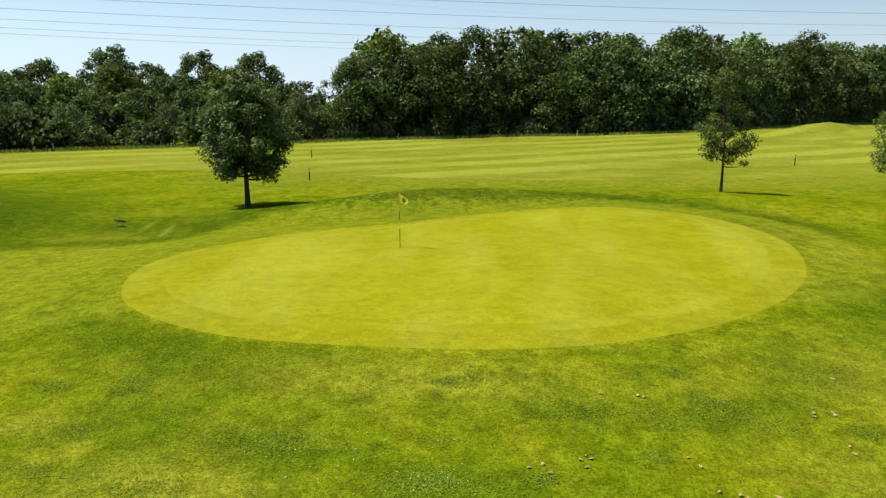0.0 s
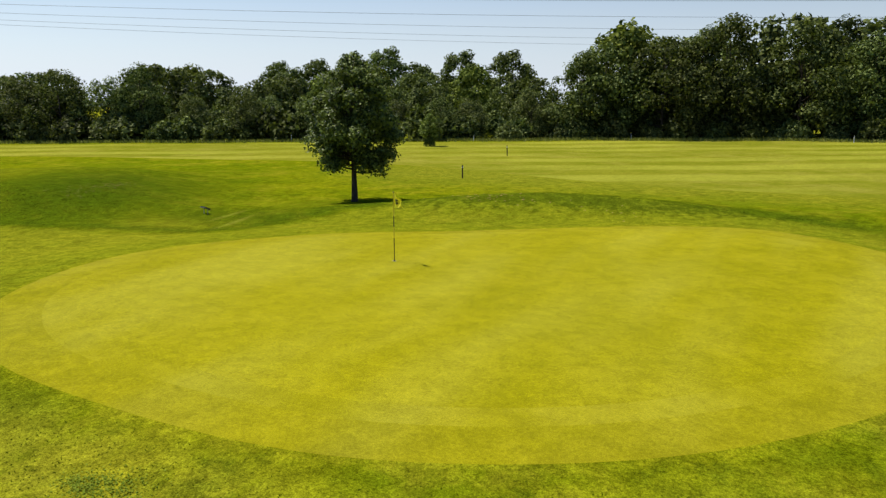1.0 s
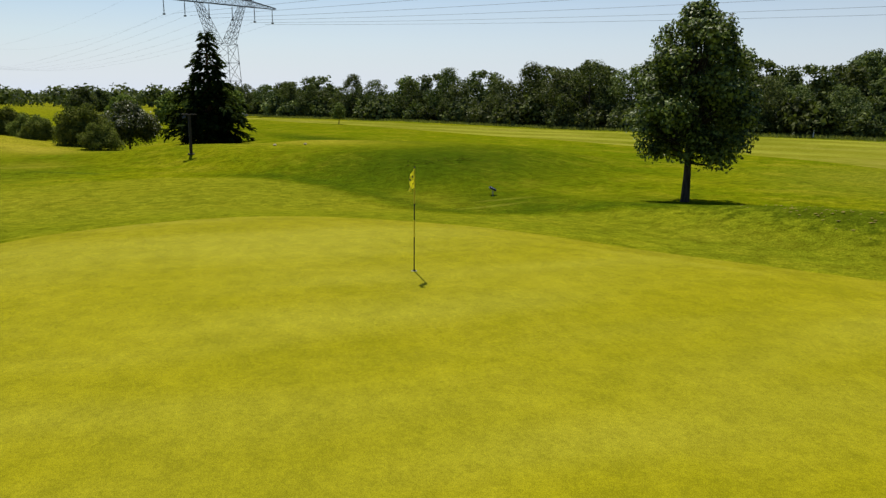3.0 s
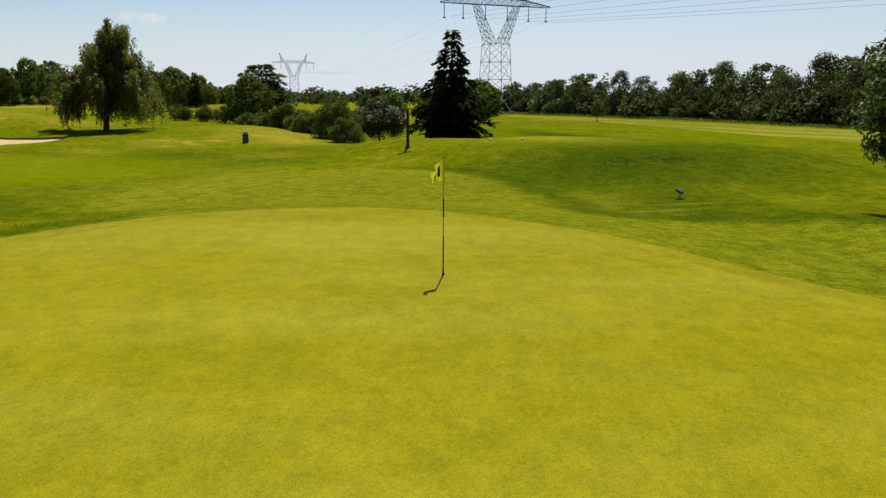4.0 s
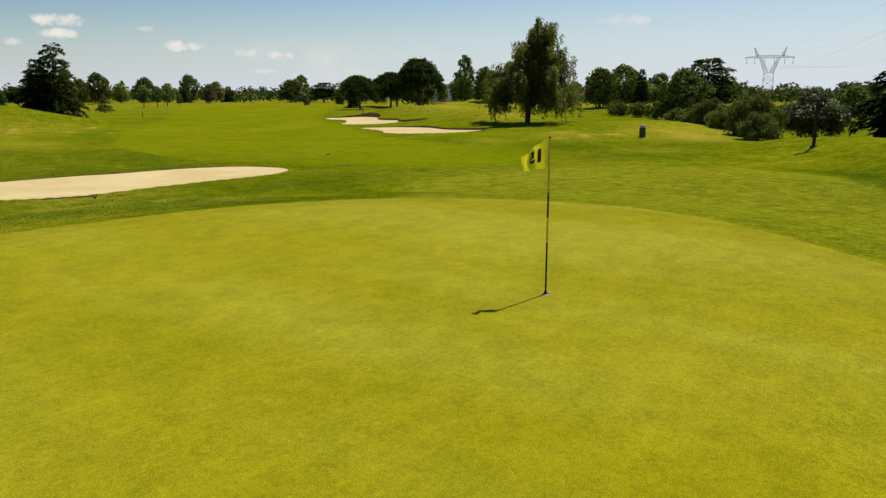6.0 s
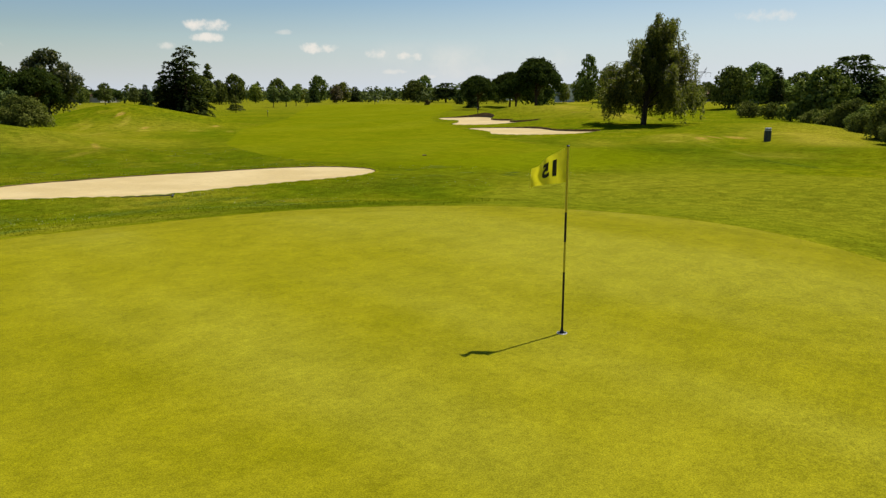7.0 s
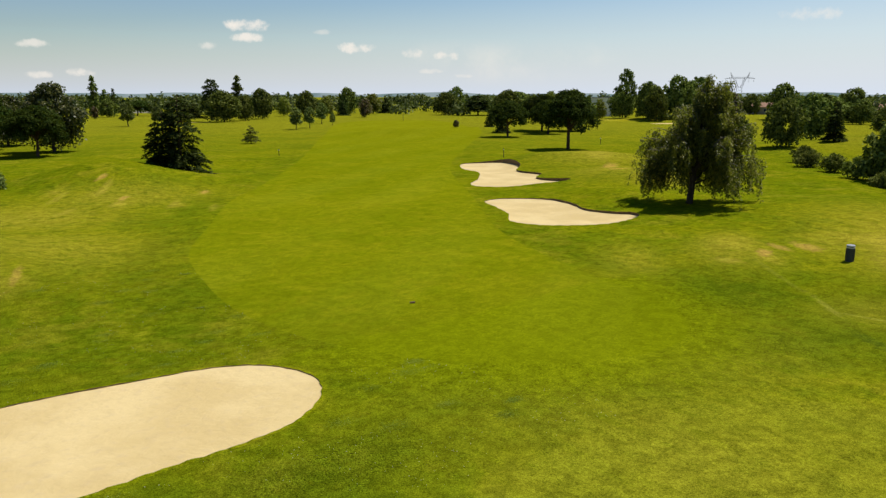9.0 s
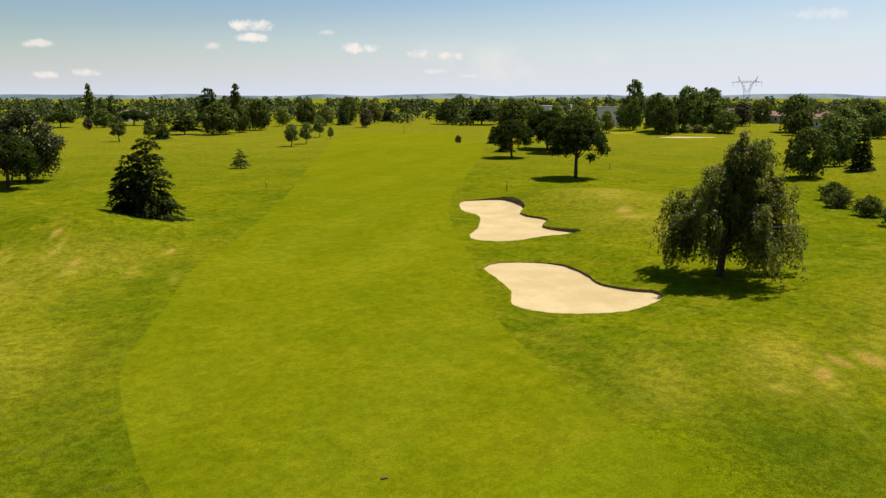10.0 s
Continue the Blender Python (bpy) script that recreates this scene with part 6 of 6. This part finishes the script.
def clover():
    """Low rosettes of clover and daisy leaves in the rough before the green."""
    r = np.random.default_rng(14)
    spots = [(-7.3, 14.9), (-5.0, 14.3), (-5.6, 12.9), (-3.7, 12.1), (-2.3, 12.8), (-1.4, 12.7), (1.3, 11.8), (1.9, 11.7), (0.8, 11.6), (1.6, 15.4), (3.7, 14.2), (6.6, 14.6), (7.1, 14.4), (9.1, 16.5), (-4.8, 11.5), (-3.3, 11.1)]
    spots += [(r.uniform(-9, 13), r.uniform(9, 16)) for _ in range(26)] + [(r.uniform(-20, 1), r.uniform(-14, 13)) for _ in range(70)]
    out = []
    for i, (cx, cy) in enumerate(spots):
        n = int(r.uniform(300, 800)) if i < 16 else int(r.uniform(150, 500))
        w = r.uniform(0.3, 0.55) if i < 16 else r.uniform(0.15, 0.35)
        x, y = cx + r.normal(size=n) * w, cy + r.normal(size=n) * w * 0.6
        ok = (edge_distance(GREEN, x, y) > 0.5) & (edge_distance(BUNKER_NEAR, x, y) > 0.4) & ~inside(FAIRWAY, x, y)
        x, y = x[ok], y[ok]
        if not len(x):
            continue
        pos = np.column_stack([x, y, land(x, y) + r.uniform(0.0, 0.018, len(x))])
        nor = unit(r, len(x)) * 0.5 + np.array([0, 0, 1.0])
        nor /= np.linalg.norm(nor, axis=1)[:, None]
        out.append(leaves(r, pos, nor, 0.030, 0.027))
    tagged(new("clover", quads_mesh("clover", np.concatenate(out), M_CLOVER)), "low green clover patches in the rough grass", "clover", "", "stuff")


clover()


def grass_tufts():
    """Standing blades of the rough and the fairway round the green; they shade one another at low angles."""
    r = np.random.default_rng(12)
    out = []
    for x0, x1, y0, y1, per, h, w in ((-12, 16, 8, 19, 90, 0.024, 0.026), (-21, 3, -14, 8, 80, 0.026, 0.030)):
        n = int((x1 - x0) * (y1 - y0) * per)
        x, y = r.uniform(x0, x1, n), r.uniform(y0, y1, n)
        ok = inside(GREEN, x, y) | (np.sin(x * 1.3 + 2 * np.sin(y * 0.7)) * np.sin(y * 1.1 + x * 0.4) < r.uniform(-1.2, -0.2, n))
        for poly in (BUNKER_NEAR, BUNKER_MID, BUNKER_FAR):
            ok |= inside(poly, x, y)
        x, y = x[~ok], y[~ok]
        short = np.where(inside(FAIRWAY, x, y), 0.6, 1.0)
        d = edge_distance(GREEN, x, y)
        keep = (d > 0.25) & ((short > 0.8) | (r.random(len(x)) < 0.5))
        x, y, short = x[keep], y[keep], short[keep]
        pos = np.column_stack([x, y, land(x, y) - 0.006])
        nor = unit(r, len(x))
        nor[:, 2] = np.abs(nor[:, 2]) * 0.5 + 0.1
        nor /= np.linalg.norm(nor, axis=1)[:, None]
        al = unit(r, len(x)) * 0.5 + np.array([0, 0, 1.0])
        out.append(leaves(r, pos, nor, h * short, w, al))
    tagged(new("grass_tufts", quads_mesh("grass_tufts", np.concatenate(out), M_TUFT)), "short standing tufts of green grass", "grass", "", "stuff")


grass_tufts()


def daisies():
    """Tiny daisies scattered in loose drifts through the rough round the bunker."""
    r = np.random.default_rng(13)
    n = 5200
    x, y = r.uniform(-21, 2, n), r.uniform(-13, 14, n)
    drift = np.sin(x * 0.9 + 1.3 * np.sin(y * 0.6)) + np.sin(y * 1.1 + x * 0.35) + r.normal(size=n) * 0.5
    ok = (drift > 0.35) & ~inside(FAIRWAY, x, y) & (edge_distance(GREEN, x, y) > 1.0) & (edge_distance(BUNKER_NEAR, x, y) > 0.25)
    x, y = x[ok], y[ok]
    pos = np.column_stack([x, y, land(x, y) + 0.035])
    nor = unit(r, len(x)) * 0.4 + np.array([0, 0, 1.0])
    nor /= np.linalg.norm(nor, axis=1)[:, None]
    tagged(new("daisies", quads_mesh("daisies", leaves(r, pos, nor, 0.022, 0.020), M_PETAL)), "scattered tiny white daisies in the grass", "flowers", "", "stuff")


daisies()
